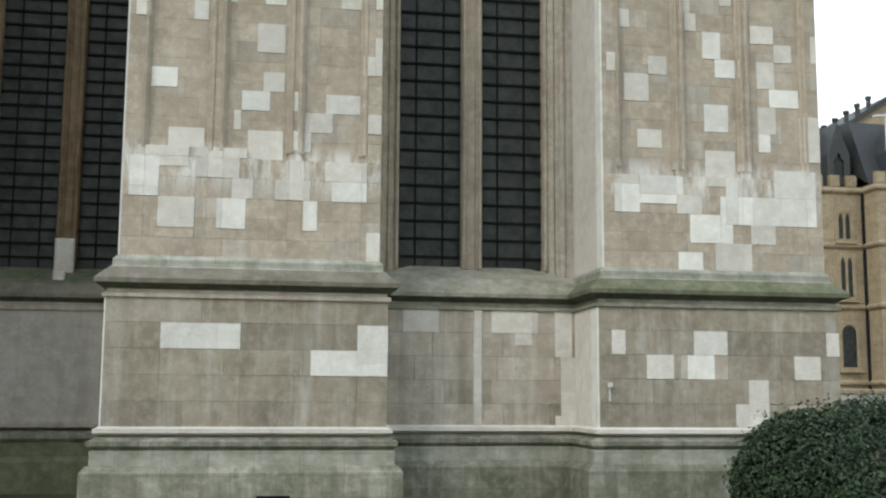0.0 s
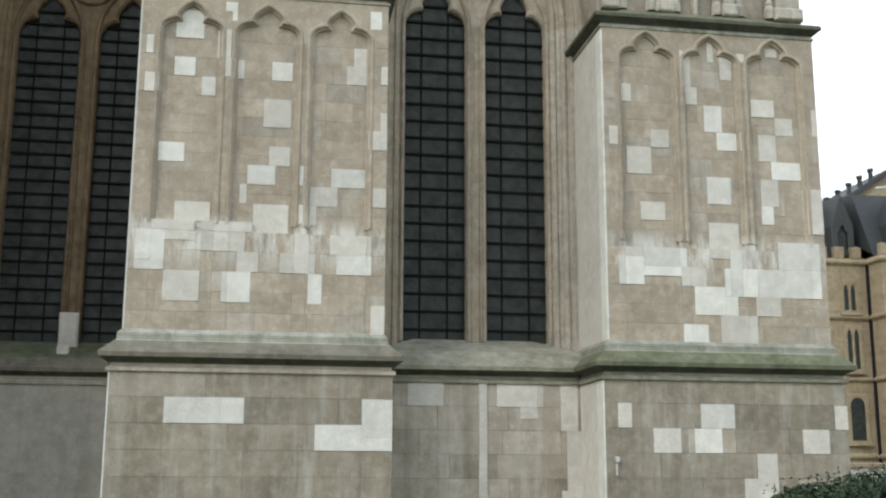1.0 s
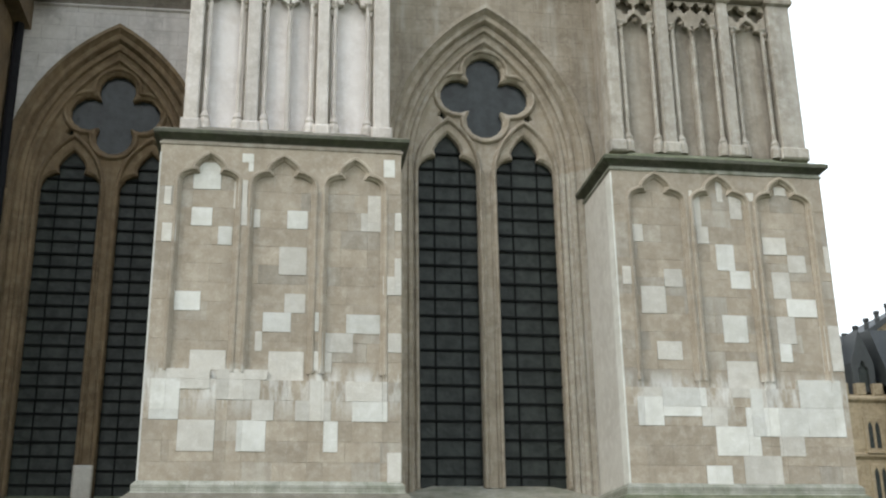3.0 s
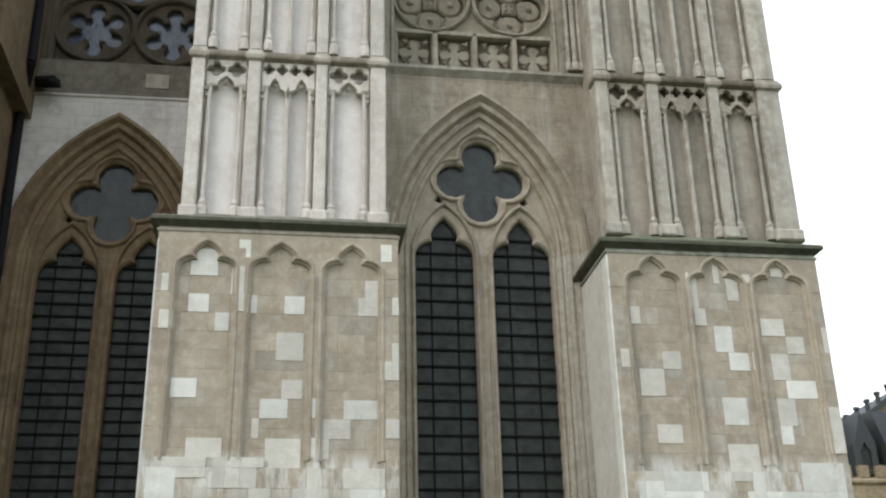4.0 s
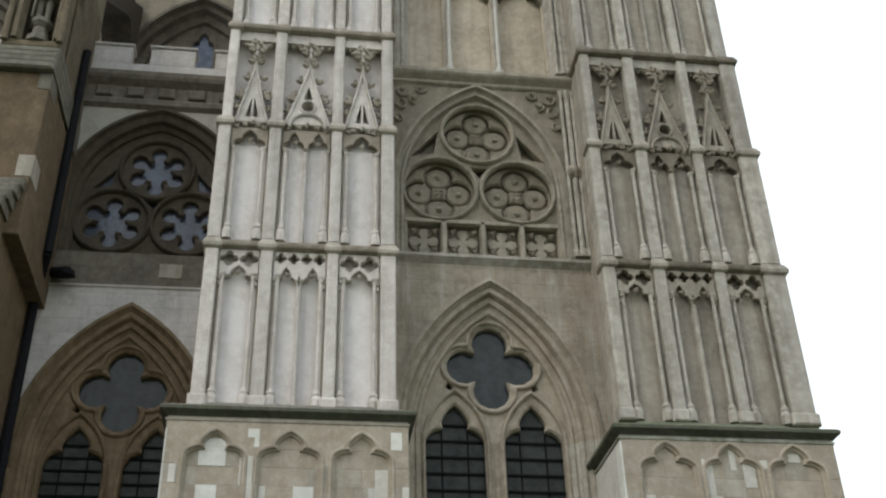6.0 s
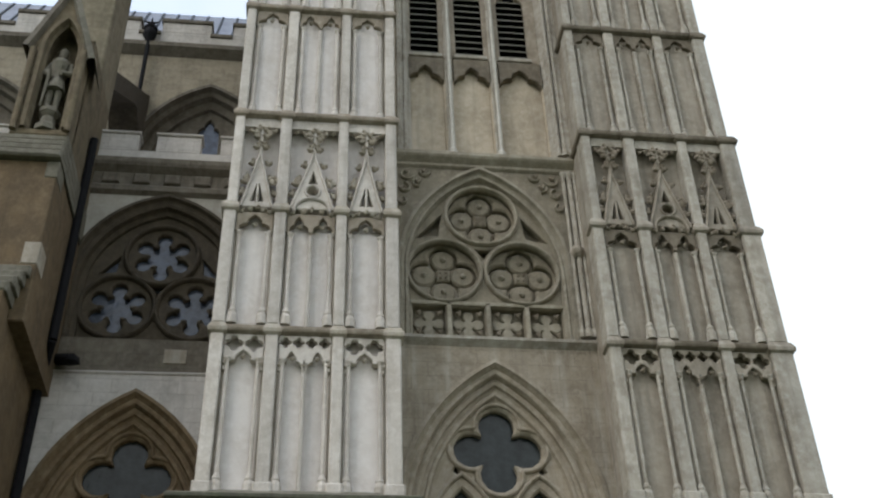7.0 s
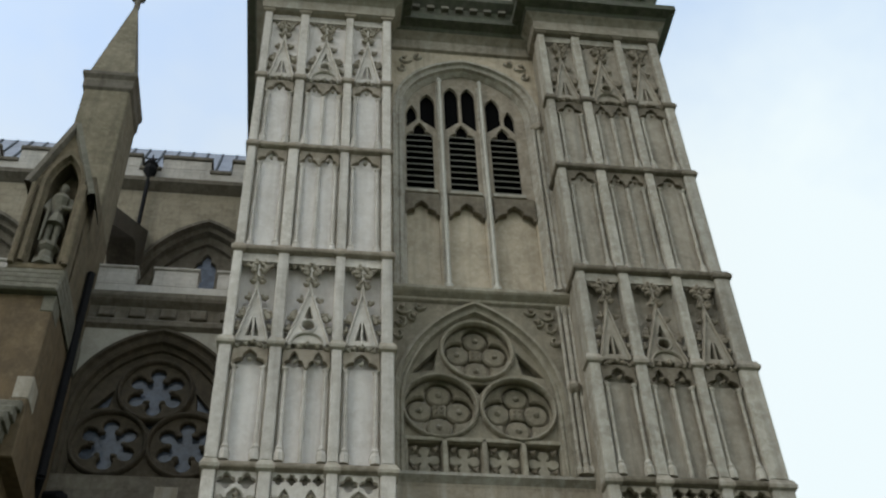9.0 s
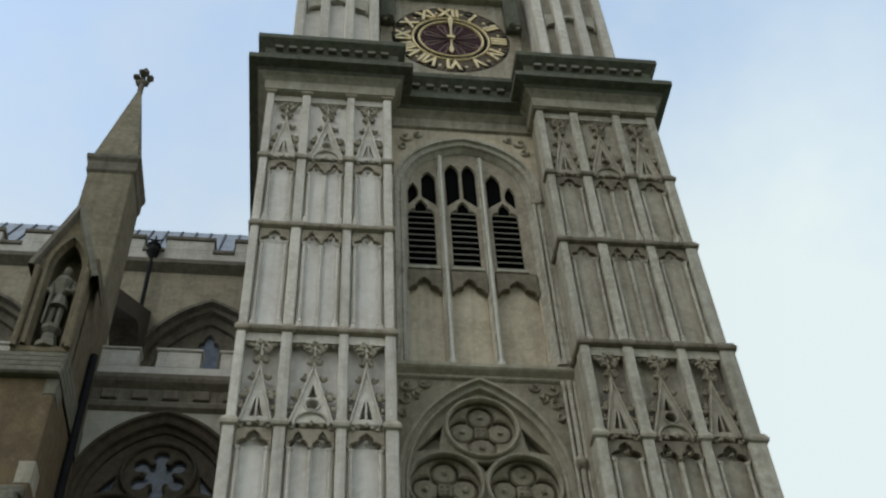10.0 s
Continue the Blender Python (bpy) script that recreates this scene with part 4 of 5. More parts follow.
for o in list(louvre.children):
    o.matrix_parent_inverse = Matrix.Translation(-louvre.location)
for s in (-1, 1):
    for q, z, r, a in ((1.95, 31.75, 0.24, 200), (1.55, 31.9, 0.16, 180), (2.08, 31.2, 0.18, 90)):
        scroll(4.42 + s * q, z, r, a if s > 0 else 180 - a, s, TAN_TRIM, 22.1, tower)
course("frieze", 1.0, 7.6, 22.1, 30, [(d, z - 0.1) for d, z in GREAT_PROF[:5]], TAN, tower)
course("great_cornice", 1.0, 7.6, 22.1, 30, [(d, z - 0.1) for d, z in GREAT_PROF[4:]], SOOT_SHADE, tower, "dark overhanging classical cornice")
for k in range(7):
    block("dentil", 2.75 + 0.5 * k, 3.0 + 0.5 * k, 21.72, 21.95, 34.35, 34.5, BROWNED, tower, 0.01)
for za, zb in ((15.95, 21.15), (21.75, 28.5)):
    for x, r in ((6.50, 0.05), (6.66, 0.07), (6.80, 0.05)):
        bm = bmesh.new()
        lathe(bm, x, 22.04, [(r * 1.7, za), (r * 1.7, za + 0.15), (r, za + 0.25), (r, zb - 0.2), (r * 1.6, zb - 0.05), (r * 1.6, zb)], 8)
        part("recess_shaft", bm, TAN_TRIM, tower)
for z in (18.5, 28.6):
    bm = bmesh.new()
    blob(bm, (6.62, 22.0, z), (0.2, 0.16, 0.2), rng, 2)
    part("carved_corbel", bm, TAN, tower)
# stage above the cornice
block("upper_stage", -1.55, 10.3, 22.35, 30, 35.0, 46, WALL, tower)
for x0, x1 in ((-1.5, 1.55), (7.45, 10.2)):
    for k in range(4):
        a = x0 + (x1 - x0 - 0.35) * k / 3
        block("pilaster", a, a + 0.35, 21.15, 22.34, 35.2, 46, CLEAN_TRIM, tower, 0.05)
    block("panel", x0 + 0.03, x1 - 0.03, 21.5, 22.34, 35.2, 46, CLEAN if x0 < 0 else TAN, tower)
    arch_row("arch_head", x0 + 0.4, x1 - 0.4, 38.2, 39.2, 1, 21.3, TAN_TRIM, tower, False)
for k in (-1, 1):
    x = 4.35 + k * 2.45
    block("clock_console", x - 0.3, x + 0.3, 21.75, 22.34, 38.9, 42.2, SOOT_SHADE, tower, 0.08)
    scroll(x, 38.75, 0.34, 90, k, SOOT_SHADE, 21.8, tower)
course("clock_hood", 2.0, 6.7, 21.9, 22.33, [(0, 41.0), (0.1, 41.1), (0.1, 41.25), (0.28, 41.4), (0.3, 41.6), (0.05, 41.75)], TAN_TRIM, tower)
block("clock_panel", 2.1, 6.6, 22.0, 22.33, 41.75, 45, SOOT_SHADE, tower, 0.03)
for o in list(tower.children):
    o.matrix_parent_inverse = Matrix.Translation(-tower.location)

# ---- clock ----
CX, CZ, CY = 4.35, 38.3, 22.2
clock = thing("tower_clock", "large round gilded clock with a maroon dial on the tower", "clock", at=(CX, CY, CZ))
plate("dial", circle(CX, CZ, 1.55, 48), [], CY, 0.1, DIAL, clock, 0.02)
plate("openwork", circle(CX, CZ, 2.22, 48), [circle(CX, CZ, 1.5, 48)], CY - 0.01, 0.1, BRONZE, clock, 0.02)
plate("surround", [(CX - 2.7, 35.2), (CX - 2.7, 41.2), (CX + 2.7, 41.2), (CX + 2.7, 35.2)], [circle(CX, CZ, 2.26, 48)], CY - 0.03, 0.2, WALL, clock, 0.02)
for r in (1.22, 1.46):
    sweep("gilt_ring", circle(CX, CZ, r, 48), roll(0.10, CY, 0.08), GOLD, clock, True)
sweep("dark_ring", circle(CX, CZ, 1.34, 48), roll(0.14, CY, 0.04), IRON, clock, True)
for k in range(24):
    a = 2 * math.pi * (k + 0.5) / 24
    sweep("filigree", circle(CX + 2.08 * math.cos(a), CZ + 2.08 * math.sin(a), 0.15, 10), roll(0.05, CY - 0.01, 0.04, 3), DULL_GOLD if k % 2 else IRON, clock, True)
for k in range(16):
    a = 2 * math.pi * k / 16
    path = [(CX + r * math.cos(a + o), CZ + r * math.sin(a + o)) for r, o in ((0.2, 0), (0.6, 0.13), (0.95, 0.14), (1.15, 0), (0.95, -0.14), (0.6, -0.13))]
    sweep("petal", path, roll(0.05, CY, 0.02, 3), DULL_GOLD if k % 2 else DIAL, clock, True)
NUMERALS = ["XII", "I", "II", "III", "IV", "V", "VI", "VII", "VIII", "IX", "X", "XI"]
for k, text in enumerate(NUMERALS):
    fc = bpy.data.curves.new("numeral", "FONT")
    fc.body, fc.size, fc.extrude, fc.align_x, fc.align_y, fc.offset = text, 0.78, 0.03, "CENTER", "CENTER", 0.03
    tmp = new("numeral", fc)
    me = bpy.data.meshes.new_from_object(tmp.evaluated_get(bpy.context.evaluated_depsgraph_get()))
    bpy.data.objects.remove(tmp)
    a = math.pi / 2 - 2 * math.pi * k / 12
    me.transform(Matrix.Translation((CX + 1.80 * math.cos(a), CY - 0.06, CZ + 1.80 * math.sin(a))) @ Matrix.Rotation(math.pi / 2 - a, 4, "Y") @ Matrix.Rotation(math.pi / 2, 4, "X") @ Matrix.Diagonal((0.85, 1, 1, 1)))
    me.materials.clear()
    link("numeral", me, GOLD, clock)
    b = a + math.pi / 12
    bm = bmesh.new()
    blob(bm, (CX + 1.9 * math.cos(b), CY - 0.02, CZ + 1.9 * math.sin(b)), (0.07, 0.03, 0.07), rng)
    part("stud", bm, GOLD, clock)
for ang, r, w in ((89, 1.52, 0.08), (268, 1.1, 0.07)):
    a = radians(ang)
    u, v = Vector((math.cos(a), math.sin(a))), Vector((-math.sin(a), math.cos(a)))
    pts = [u * -0.25 + v * w * 0.5, u * 0.5 * r + v * w * 0.5, u * 0.8 * r + v * w * 1.4, u * r, u * 0.8 * r - v * w * 1.4, u * 0.5 * r - v * w * 0.5, u * -0.25 - v * w * 0.5]
    plate("pointer", [(CX + q.x, CZ + q.y) for q in pts], [], CY - 0.14, 0.04, GOLD, clock)
bm = bmesh.new()
blob(bm, (CX, CY - 0.12, CZ), (0.16, 0.08, 0.16), rng, 2)
part("pointer_boss", bm, GOLD, clock)
for o in list(clock.children):
    o.matrix_parent_inverse = Matrix.Translation(-clock.location)


def settle(ob):
    """Parts were built in place: keep them there under their thing."""
    for o in list(ob.children):
        o.matrix_parent_inverse = Matrix.Translation(-ob.location)
    return ob


# ---- the aisle bay beside the tower ----
AY = 24.0
aisle = thing("wall_aisle", "pale grey aisle wall with brown stained lower parts", "wall", kind="structure", at=(-6, AY, -0.2))
XA, XB = -16.0, -1.5
DXW = -8.40
arch = [(x + DXW, z) for x, z in ARCH]
block("lower_wall", XA, XB, AY - 0.5, AY + 5, -0.3, 3.6, SMOOTH, aisle)
plinth_bands(XA, XB, AY - 0.5, AY + 5, aisle, MOSS_SLOPE)
string_bands(XA, XB, AY - 0.5, AY + 3, BROWNED, aisle, [STRING_PROF[9], (-0.2, 4.08), (-0.3, 4.1), (-1.05, 4.4)], MOSS_SLOPE)
block("mullion_foot", DXW + 4.335 - 0.2, DXW + 4.335 + 0.2, AY + 0.2, AY + 0.45, 4.25, 5.0, WORN, aisle, 0.03)
block("mullion_foot", DXW + 4.335 - 0.12, DXW + 4.335 + 0.12, AY - 0.32, AY - 0.1, 3.85, 4.25, WORN, aisle, 0.03)
plate("wall_face", [(XA, 3.9), (XA, 15.72), (XB, 15.72), (XB, 3.9), (arch[-1][0], 3.9)] + arch[::-1] + [(arch[0][0], 3.9)], [], AY, 0.35, AISLE, aisle)
plate("wall_band", [(XA, 15.72), (XA, 16.7), (XB, 16.7), (XB, 15.72)], [], AY + 0.02, 0.35, DUSKY, aisle)
block("band_stone", -3.55, -3.0, AY - 0.01, AY + 0.2, 16.02, 16.42, GREY, aisle, 0.01)
sweep("relieving_ledge", [(-6.2, 15.7), (-2.0, 15.74)], roll(0.09, AY + 0.01, 0.06), AISLE, aisle)
big_window("window_3", DXW, AY, OCHRE, GLASS, "tall two-light gothic window in brown stone, dark leaded glass", 0.30, OCHRE)
for s in (-6.36, -1.82):
    bm = bmesh.new()
    lathe(bm, s, AY - 0.02, [(0.08, 10.5), (0.12, 10.6), (0.2, 10.85), (0.2, 11.0)], 8)
    part("capital", bm, OCHRE, aisle)

# triforium window: three foiled roundels under a round-headed arch
CXW = -3.98
tri = [(CXW - 2.25, 16.7)] + [(x, z) for x, z in pointed(CXW - 2.25, CXW + 2.25, 18.4, 21.2, 12)] + [(CXW + 2.25, 16.7)]
plate("wall_face", [(XA, 16.7), (XA, 22.2), (XB, 22.2), (XB, 16.7), (CXW + 2.25, 16.7)] + tri[::-1] + [(CXW - 2.25, 16.7)], [], AY, 0.35, SMOOTH, aisle)
rose_w = thing("window_4", "traceried window of three foiled roundels in dark brown stone", "window", kind="structure", at=(CXW, AY, 15.7))
sweep("arch_moulding", tri, [(0.10, AY), (0.08, AY - 0.1), (0.0, AY - 0.1), (-0.05, AY + 0.02), (-0.13, AY + 0.05), (-0.17, AY), (-0.25, AY + 0.04), (-0.28, AY + 0.2), (-0.40, AY + 0.25), (-0.42, AY + 0.36)], UMBER, rose_w)
rd = [(CXW - 0.96, 17.82), (CXW + 0.96, 17.82), (CXW, 19.48)]
plate("tracery", [(CXW - 2.2, 16.72), (CXW - 2.2, 18.4)] + pointed(CXW - 2.2, CXW + 2.2, 18.4, 21.1, 12) + [(CXW + 2.2, 16.72)],
      [foil(x, z, 6, 0.205, 0.55, 90, 9) for x, z in rd] + [[(CXW - 1.55, 18.85), (CXW - 1.12, 18.95), (CXW - 1.06, 19.45)], [(CXW + 1.55, 18.85), (CXW + 1.12, 18.95), (CXW + 1.06, 19.45)], [(CXW - 0.16, 18.5), (CXW + 0.16, 18.5), (CXW, 18.28)]],
      AY + 0.34, 0.2, UMBER, rose_w, 0.03)
for x, z in rd:
    sweep("roundel", circle(x, z, 0.94, 32), roll(0.14, AY + 0.35, 0.15), UMBER, rose_w, True)
    for k in range(6):
        a = math.pi / 3 * k
        bm = bmesh.new()
        blob(bm, (x + 0.40 * math.cos(a + math.pi / 3 * 2), AY + 0.36, z + 0.40 * math.sin(a + math.pi / 3 * 2)), (0.085, 0.07, 0.085), rng)
        part("cusp_knob", bm, UMBER, rose_w)
# part of the sky's reflection is painted in as a blue-grey base
SKYGLASS = glass("sky_lit_glass", (0.09, 0.107, 0.145), 0.14)
block("pane", CXW - 2.2, CXW + 2.2, AY + 0.5, AY + 0.52, 16.72, 21.0, SKYGLASS, rose_w)
settle(rose_w)
# frieze and battlements
course("frieze", XA, XB, AY, AY + 2, [(0, 21.25), (0.12, 21.35), (0.12, 21.5), (0.05, 21.6), (0.05, 22.0), (0.22, 22.15), (0.26, 22.25), (0.26, 22.4), (0.02, 22.5)], DUSKY, aisle)
for k in range(14):
    x = -13.2 + 0.82 * k
    block("frieze_block", x, x + 0.45, AY - 0.14, AY, 21.62, 21.95, DUSKY, aisle, 0.03)
settle(aisle)
parapet = thing("battlement", "pale stone battlement above the aisle wall", "battlement", at=(-6, AY, 22.45))
gaps = [(-12.0, -11.4), (-10.2, -9.65), (-8.4, -7.9), (-6.75, -6.25), (-5.04, -4.54), (-3.32, -2.77)]
block("parapet_base", XA, XB, AY - 0.02, AY + 0.35, 22.45, 22.86, AISLE, parapet, 0.01)
edges = [XA] + [q for g in gaps for q in g] + [XB]
for a, b in zip(edges[::2], edges[1::2]):
    block("merlon", a, b, AY - 0.02, AY + 0.35, 22.86, 23.45, AISLE, parapet, 0.01)
    block("merlon_coping", a - 0.04, b + 0.04, AY - 0.08, AY + 0.41, 23.45, 23.55, AISLE, parapet, 0.03)
settle(parapet)
bm = bmesh.new()
vs = [bm.verts.new(q) for q in ((XA, AY + 0.5, 22.3), (XB, AY + 0.5, 22.3), (XB, 30, 25.0), (XA, 30, 25.0))]
bm.faces.new(vs)
tagged(part("aisle_roof", bm, LEAD), "low grey lead roof over the aisle", "roof", kind="structure")

# ---- the nave behind ----
NY = 30.0
nave = thing("wall_nave", "buff stone clerestory wall of the nave", "wall", kind="structure", at=(-8, NY, 22))
CL = [(-4.05, 2.55), (-12.0, 2.55)]
loop = [(-30, 22), (-30, 33.2), (-1.0, 33.2), (-1.0, 22)]
for cx, h in CL:
    loop += [(cx + h, 22)] + pointed(cx - h, cx + h, 27.6, 31.35, 12)[::-1] + [(cx - h, 22)]
plate("wall_face", loop, [], NY, 0.7, AGED_WALL, nave)
for cx, h in CL:
    p = [(cx - h, 22)] + pointed(cx - h, cx + h, 27.6, 31.35, 12) + [(cx + h, 22)]
    sweep("arch_moulding", p, [(0.14, NY), (0.12, NY - 0.14), (0.0, NY - 0.14), (-0.04, NY + 0.1), (-0.2, NY + 0.15), (-0.24, NY + 0.4), (-0.5, NY + 0.5), (-0.52, NY + 0.7)], DUSKY, nave)
    plate("tracery", [(cx - 2.3, 22)] + pointed(cx - 2.3, cx + 2.3, 27.6, 31.1, 10) + [(cx + 2.3, 22)],
          [lancet(cx - 0.36, cx + 0.40, 22.2, 29.75, 30.42), lancet(cx - 1.75, cx - 0.75, 22.2, 27.6, 28.5), lancet(cx + 0.8, cx + 1.75, 22.2, 27.6, 28.5)], NY + 0.65, 0.2, DUSKY, nave, 0.03)
    block("pane", cx - 2.3, cx + 2.3, NY + 0.8, NY + 0.82, 22, 31, SKYGLASS, nave)
course("string_course", -30, -1, NY, NY + 3, [(0, 32.9), (0.15, 33.05), (0.3, 33.2), (0.3, 33.4), (0, 33.5)], DUSKY, nave)
settle(nave)
npar = thing("battlement", "pale stone battlement at the nave roof", "battlement", at=(-8, NY, 33.4))
block("parapet_base", -30, -1, NY - 0.05, NY + 0.4, 33.45, 34.2, AISLE, npar, 0.01)
for k in range(11):
    x = -3.48 - 2.68 * k
    block("merlon", x, min(x + 1.84, -1.0), NY - 0.05, NY + 0.4, 34.2, 34.72, AISLE, npar, 0.01)
    block("merlon_coping", x - 0.05, min(x + 1.89, -0.98), NY - 0.12, NY + 0.45, 34.72, 34.92, DUSKY, npar, 0.03)
    block("gap_sill", x - 0.85, x - 0.02, NY - 0.12, NY + 0.41, 34.02, 34.22, DUSKY, npar, 0.03)
settle(npar)
roof = thing("nave_roof", "grey lead nave roof with raised seams", "roof", kind="structure", at=(-8, NY + 1, 34))
bm = bmesh.new()
vs = [bm.verts.new(q) for q in ((-30, NY + 0.6, 34.2), (-1, NY + 0.6, 34.2), (-1, NY + 3.2, 38.85), (-30, NY + 3.2, 38.85), (-30, NY + 9, 38.9), (-1, NY + 9, 38.9))]
bm.faces.new(vs[:4])
bm.faces.new((vs[3], vs[2], vs[5], vs[4]))
part("sheet", bm, LEAD, roof)
seam = shared("seam", box(bmesh.new(), 0, 0.07, 0, 5.2, 0, 0.06), SLATE)
for k in range(46):
    o = put("seam", seam, roof, (-29.8 + 0.62 * k, NY + 0.6, 34.2))
    o.rotation_euler = (math.atan2(4.65, 2.6), 0, 0)
settle(roof)

# downpipes
def downpipe(pts, r, label, hopper=None):
    d = thing("drainpipe", label, "drainpipe", at=pts[-1])
    bm = bmesh.new()
    for a, b in zip(pts, pts[1:]):
        rod(bm, a, b, r)
    part("pipe", bm, PIPE, d)
    if hopper:
        x, y, z = hopper
        bm = bmesh.new()
        lathe(bm, x, y, [(0.08, z - 0.35), (0.24, z), (0.26, z + 0.06), (0.22, z + 0.3), (0.27, z + 0.36), (0.27, z + 0.42)], 8)
        part("hopper", bm, PIPE, d)
        bm = bmesh.new()
        for a in range(5):
            u = radians(90 + 72 * a)
            rod(bm, (x, y, z + 0.7), (x + 0.3 * math.cos(u), y, z + 0.7 + 0.3 * math.sin(u)), 0.06, 0.02)
        part("star", bm, PIPE, d)
    return settle(d)


downpipe([(-6.55, NY - 0.25, 33.7), (-6.55, NY - 0.25, 25.2)], 0.08, "black lead drainpipe with a star-topped hopper", (-6.55, NY - 0.25, 33.7))
downpipe([(-5.97, 22.9, 22.2), (-5.97, 22.9, 15.9), (-6.28, 23.75, 15.4), (-6.28, 23.75, -0.2)], 0.11, "black drainpipe down the corner of the aisle wall")
spout = thing("waterspout", "dark lead waterspout jutting from the wall", "waterspout", at=(-6.2, AY, 15.9))
bm = bmesh.new()
rod(bm, (-6.2, AY + 0.1, 16.1), (-5.6, AY - 0.5, 15.75), 0.13, 0.16)
blob(bm, (-5.58, AY - 0.52, 15.74), (0.2, 0.2, 0.17), random.Random(2))
part("spout", bm, PIPE, spout)
settle(spout)

# ---- the flying buttress pier beside the bay ----
pier = thing("flying_buttress", "brown stone buttress pier with gabled niche and pinnacle", "buttress", at=(-7.6, 21, -0.2))
P0, P1, PL = -9.2, -6.08, -6.42
block("shaft", P0, PL, 20.0, AY + 0.3, -0.3, 15.3, PIER, pier, 0.03)
block("shaft", P0, P1, 20.72, AY + 0.3, 15.0, 19.5, PIER, pier, 0.03)
for k in range(4):
    block("weathering", P0 - 0.04, PL + 0.06 + 0.07 * k, 20.0 + 0.18 * k, AY, 15.3 + 0.27 * k, 15.55 + 0.27 * k, BROWNED, pier, 0.05)
for k in range(4):
    block("weathering", P0 - 0.06, P1 + 0.04, 20.5 + 0.1 * k, AY, 19.5 + 0.24 * k, 19.72 + 0.24 * k, BROWNED, pier, 0.05)
block("quoin", P1 - 0.35, P1 + 0.012, 20.70, 21.3, 16.5, 17.1, GREY, pier, 0.02)
block("quoin", P1 - 0.28, P1 + 0.012, 20.70, 21.3, 19.0, 19.5, BROWNED, pier, 0.02)
N0, N1, NB, NS, NA = -7.08, -6.28, 20.6, 23.35, 24.4
NL = -7.45
plate("niche_front", [(NL, 20.4), (NL, 23.5), (-6.75, 25.55), (P1, 23.2), (P1, 20.4)],
      [[(N0, NB)] + pointed(N0, N1, NS, NA, 8) + [(N1, NB)]], 20.8, 0.7, NICHE, pier, 0.03)
block("niche_back", NL, P1, 21.4, AY + 0.3, 19.4, 24.4, NICHE, pier)
sweep("niche_moulding", [(N0, NB)] + pointed(N0, N1, NS, NA, 8) + [(N1, NB)], [(0.16, 20.8), (0.14, 20.7), (0.04, 20.7), (0.0, 20.85), (-0.05, 20.9)], NICHE, pier)
for s, a, b in ((-1, (NL - 0.12, 23.35), (-6.75, 25.75)), (1, (-6.75, 25.75), (P1 + 0.18, 23.0))):
    sweep("gable_coping", [a, b], [(0.06, 22.0), (0.1, 20.70), (-0.05, 20.66), (-0.12, 20.8)], BROWNED if s > 0 else DUSKY, pier)
for x in (N0 - 0.3, P1 - 0.02):
    bm = bmesh.new()
    rod(bm, (x, 20.74, 20.5), (x, 20.74, 23.3), 0.08)
    part("niche_shaft", bm, NICHE, pier)
Q0, Q1, QY = -7.5, -6.1, 22.6
block("pinnacle_shaft", Q0, Q1, QY, QY + 1.75, 23.5, 30.4, PIER_TOP, pier, 0.04)
course("pinnacle_string", Q0, Q1, QY, QY + 1.75, [(0, 29.6), (0.06, 29.7), (0.06, 30.1), (0.14, 30.25), (0.14, 30.4), (0.0, 30.5)], DUSKY, pier)
bm = bmesh.new()
top = bm.verts.new((-6.85, QY + 0.87, 35.8))
ring = [bm.verts.new(q) for q in ((Q0, QY, 30.45), (Q1, QY, 30.45), (Q1, QY + 1.75, 30.45), (Q0, QY + 1.75, 30.45))]
for i in range(4):
    bm.faces.new((ring[i], ring[(i + 1) % 4], top))
bm.faces.new(ring[::-1])
part("spire", bm, PIER_TOP, pier)
bm = bmesh.new()
rod(bm, (-6.85, QY + 0.87, 35.3), (-6.85, QY + 0.87, 36.5), 0.11, 0.08)
rng = random.Random(4)
for q in ((-0.24, 0, 36.25), (0.24, 0, 36.25), (0, -0.24, 36.25), (0, 0.24, 36.25), (0, 0, 36.6), (0.1, 0, 35.9), (-0.1, 0, 35.9)):
    blob(bm, (-6.85 + q[0], QY + 0.87 + q[1], q[2]), (0.17, 0.17, 0.17), rng)
part("finial", bm, DUSKY, pier)
# the flying arch behind the pier
bm = bmesh.new()
n, prev = 12, None
for i in range(n + 1):
    u = i / n
    y = 23.4 + 6.6 * u
    zt, zb = 25.6 + 5.2 * u, 23.6 + 5.6 * (1 - (1 - u) ** 2) ** 0.5 - 2.2 * max(0.0, (u - 0.55) / 0.45) ** 2
    zb = min(zb, zt - 0.75)
    cur = [bm.verts.new(q) for q in ((P1 - 1.1, y, zb), (P1 - 0.12, y, zb), (P1 - 0.12, y, zt), (P1 - 1.1, y, zt))]
    if prev:
        for j in range(4):
            bm.faces.new((prev[j], prev[(j + 1) % 4], cur[(j + 1) % 4], cur[j]))
    else:
        bm.faces.new(cur)
    prev = cur
bm.faces.new(prev[::-1])
part("flying_arch", bm, UMBER, pier)
settle(pier)

statue = bmesh.new()
SX, SY = (N0 + N1) / 2, 21.05
lathe(statue, SX, SY, [(0.36, 20.6), (0.36, 20.75), (0.25, 20.87), (0.21, 21.1), (0.32, 21.22), (0.32, 21.34), (0.0, 21.36)], 8)
for s in (-1, 1):
    rod(statue, (SX + 0.13 * s, SY - 0.08, 21.34), (SX + 0.12 * s, SY - 0.05, 21.85), 0.075, 0.10)
    rod(statue, (SX + 0.12 * s, SY - 0.05, 21.8), (SX + 0.10 * s, SY, 22.3), 0.10, 0.13)
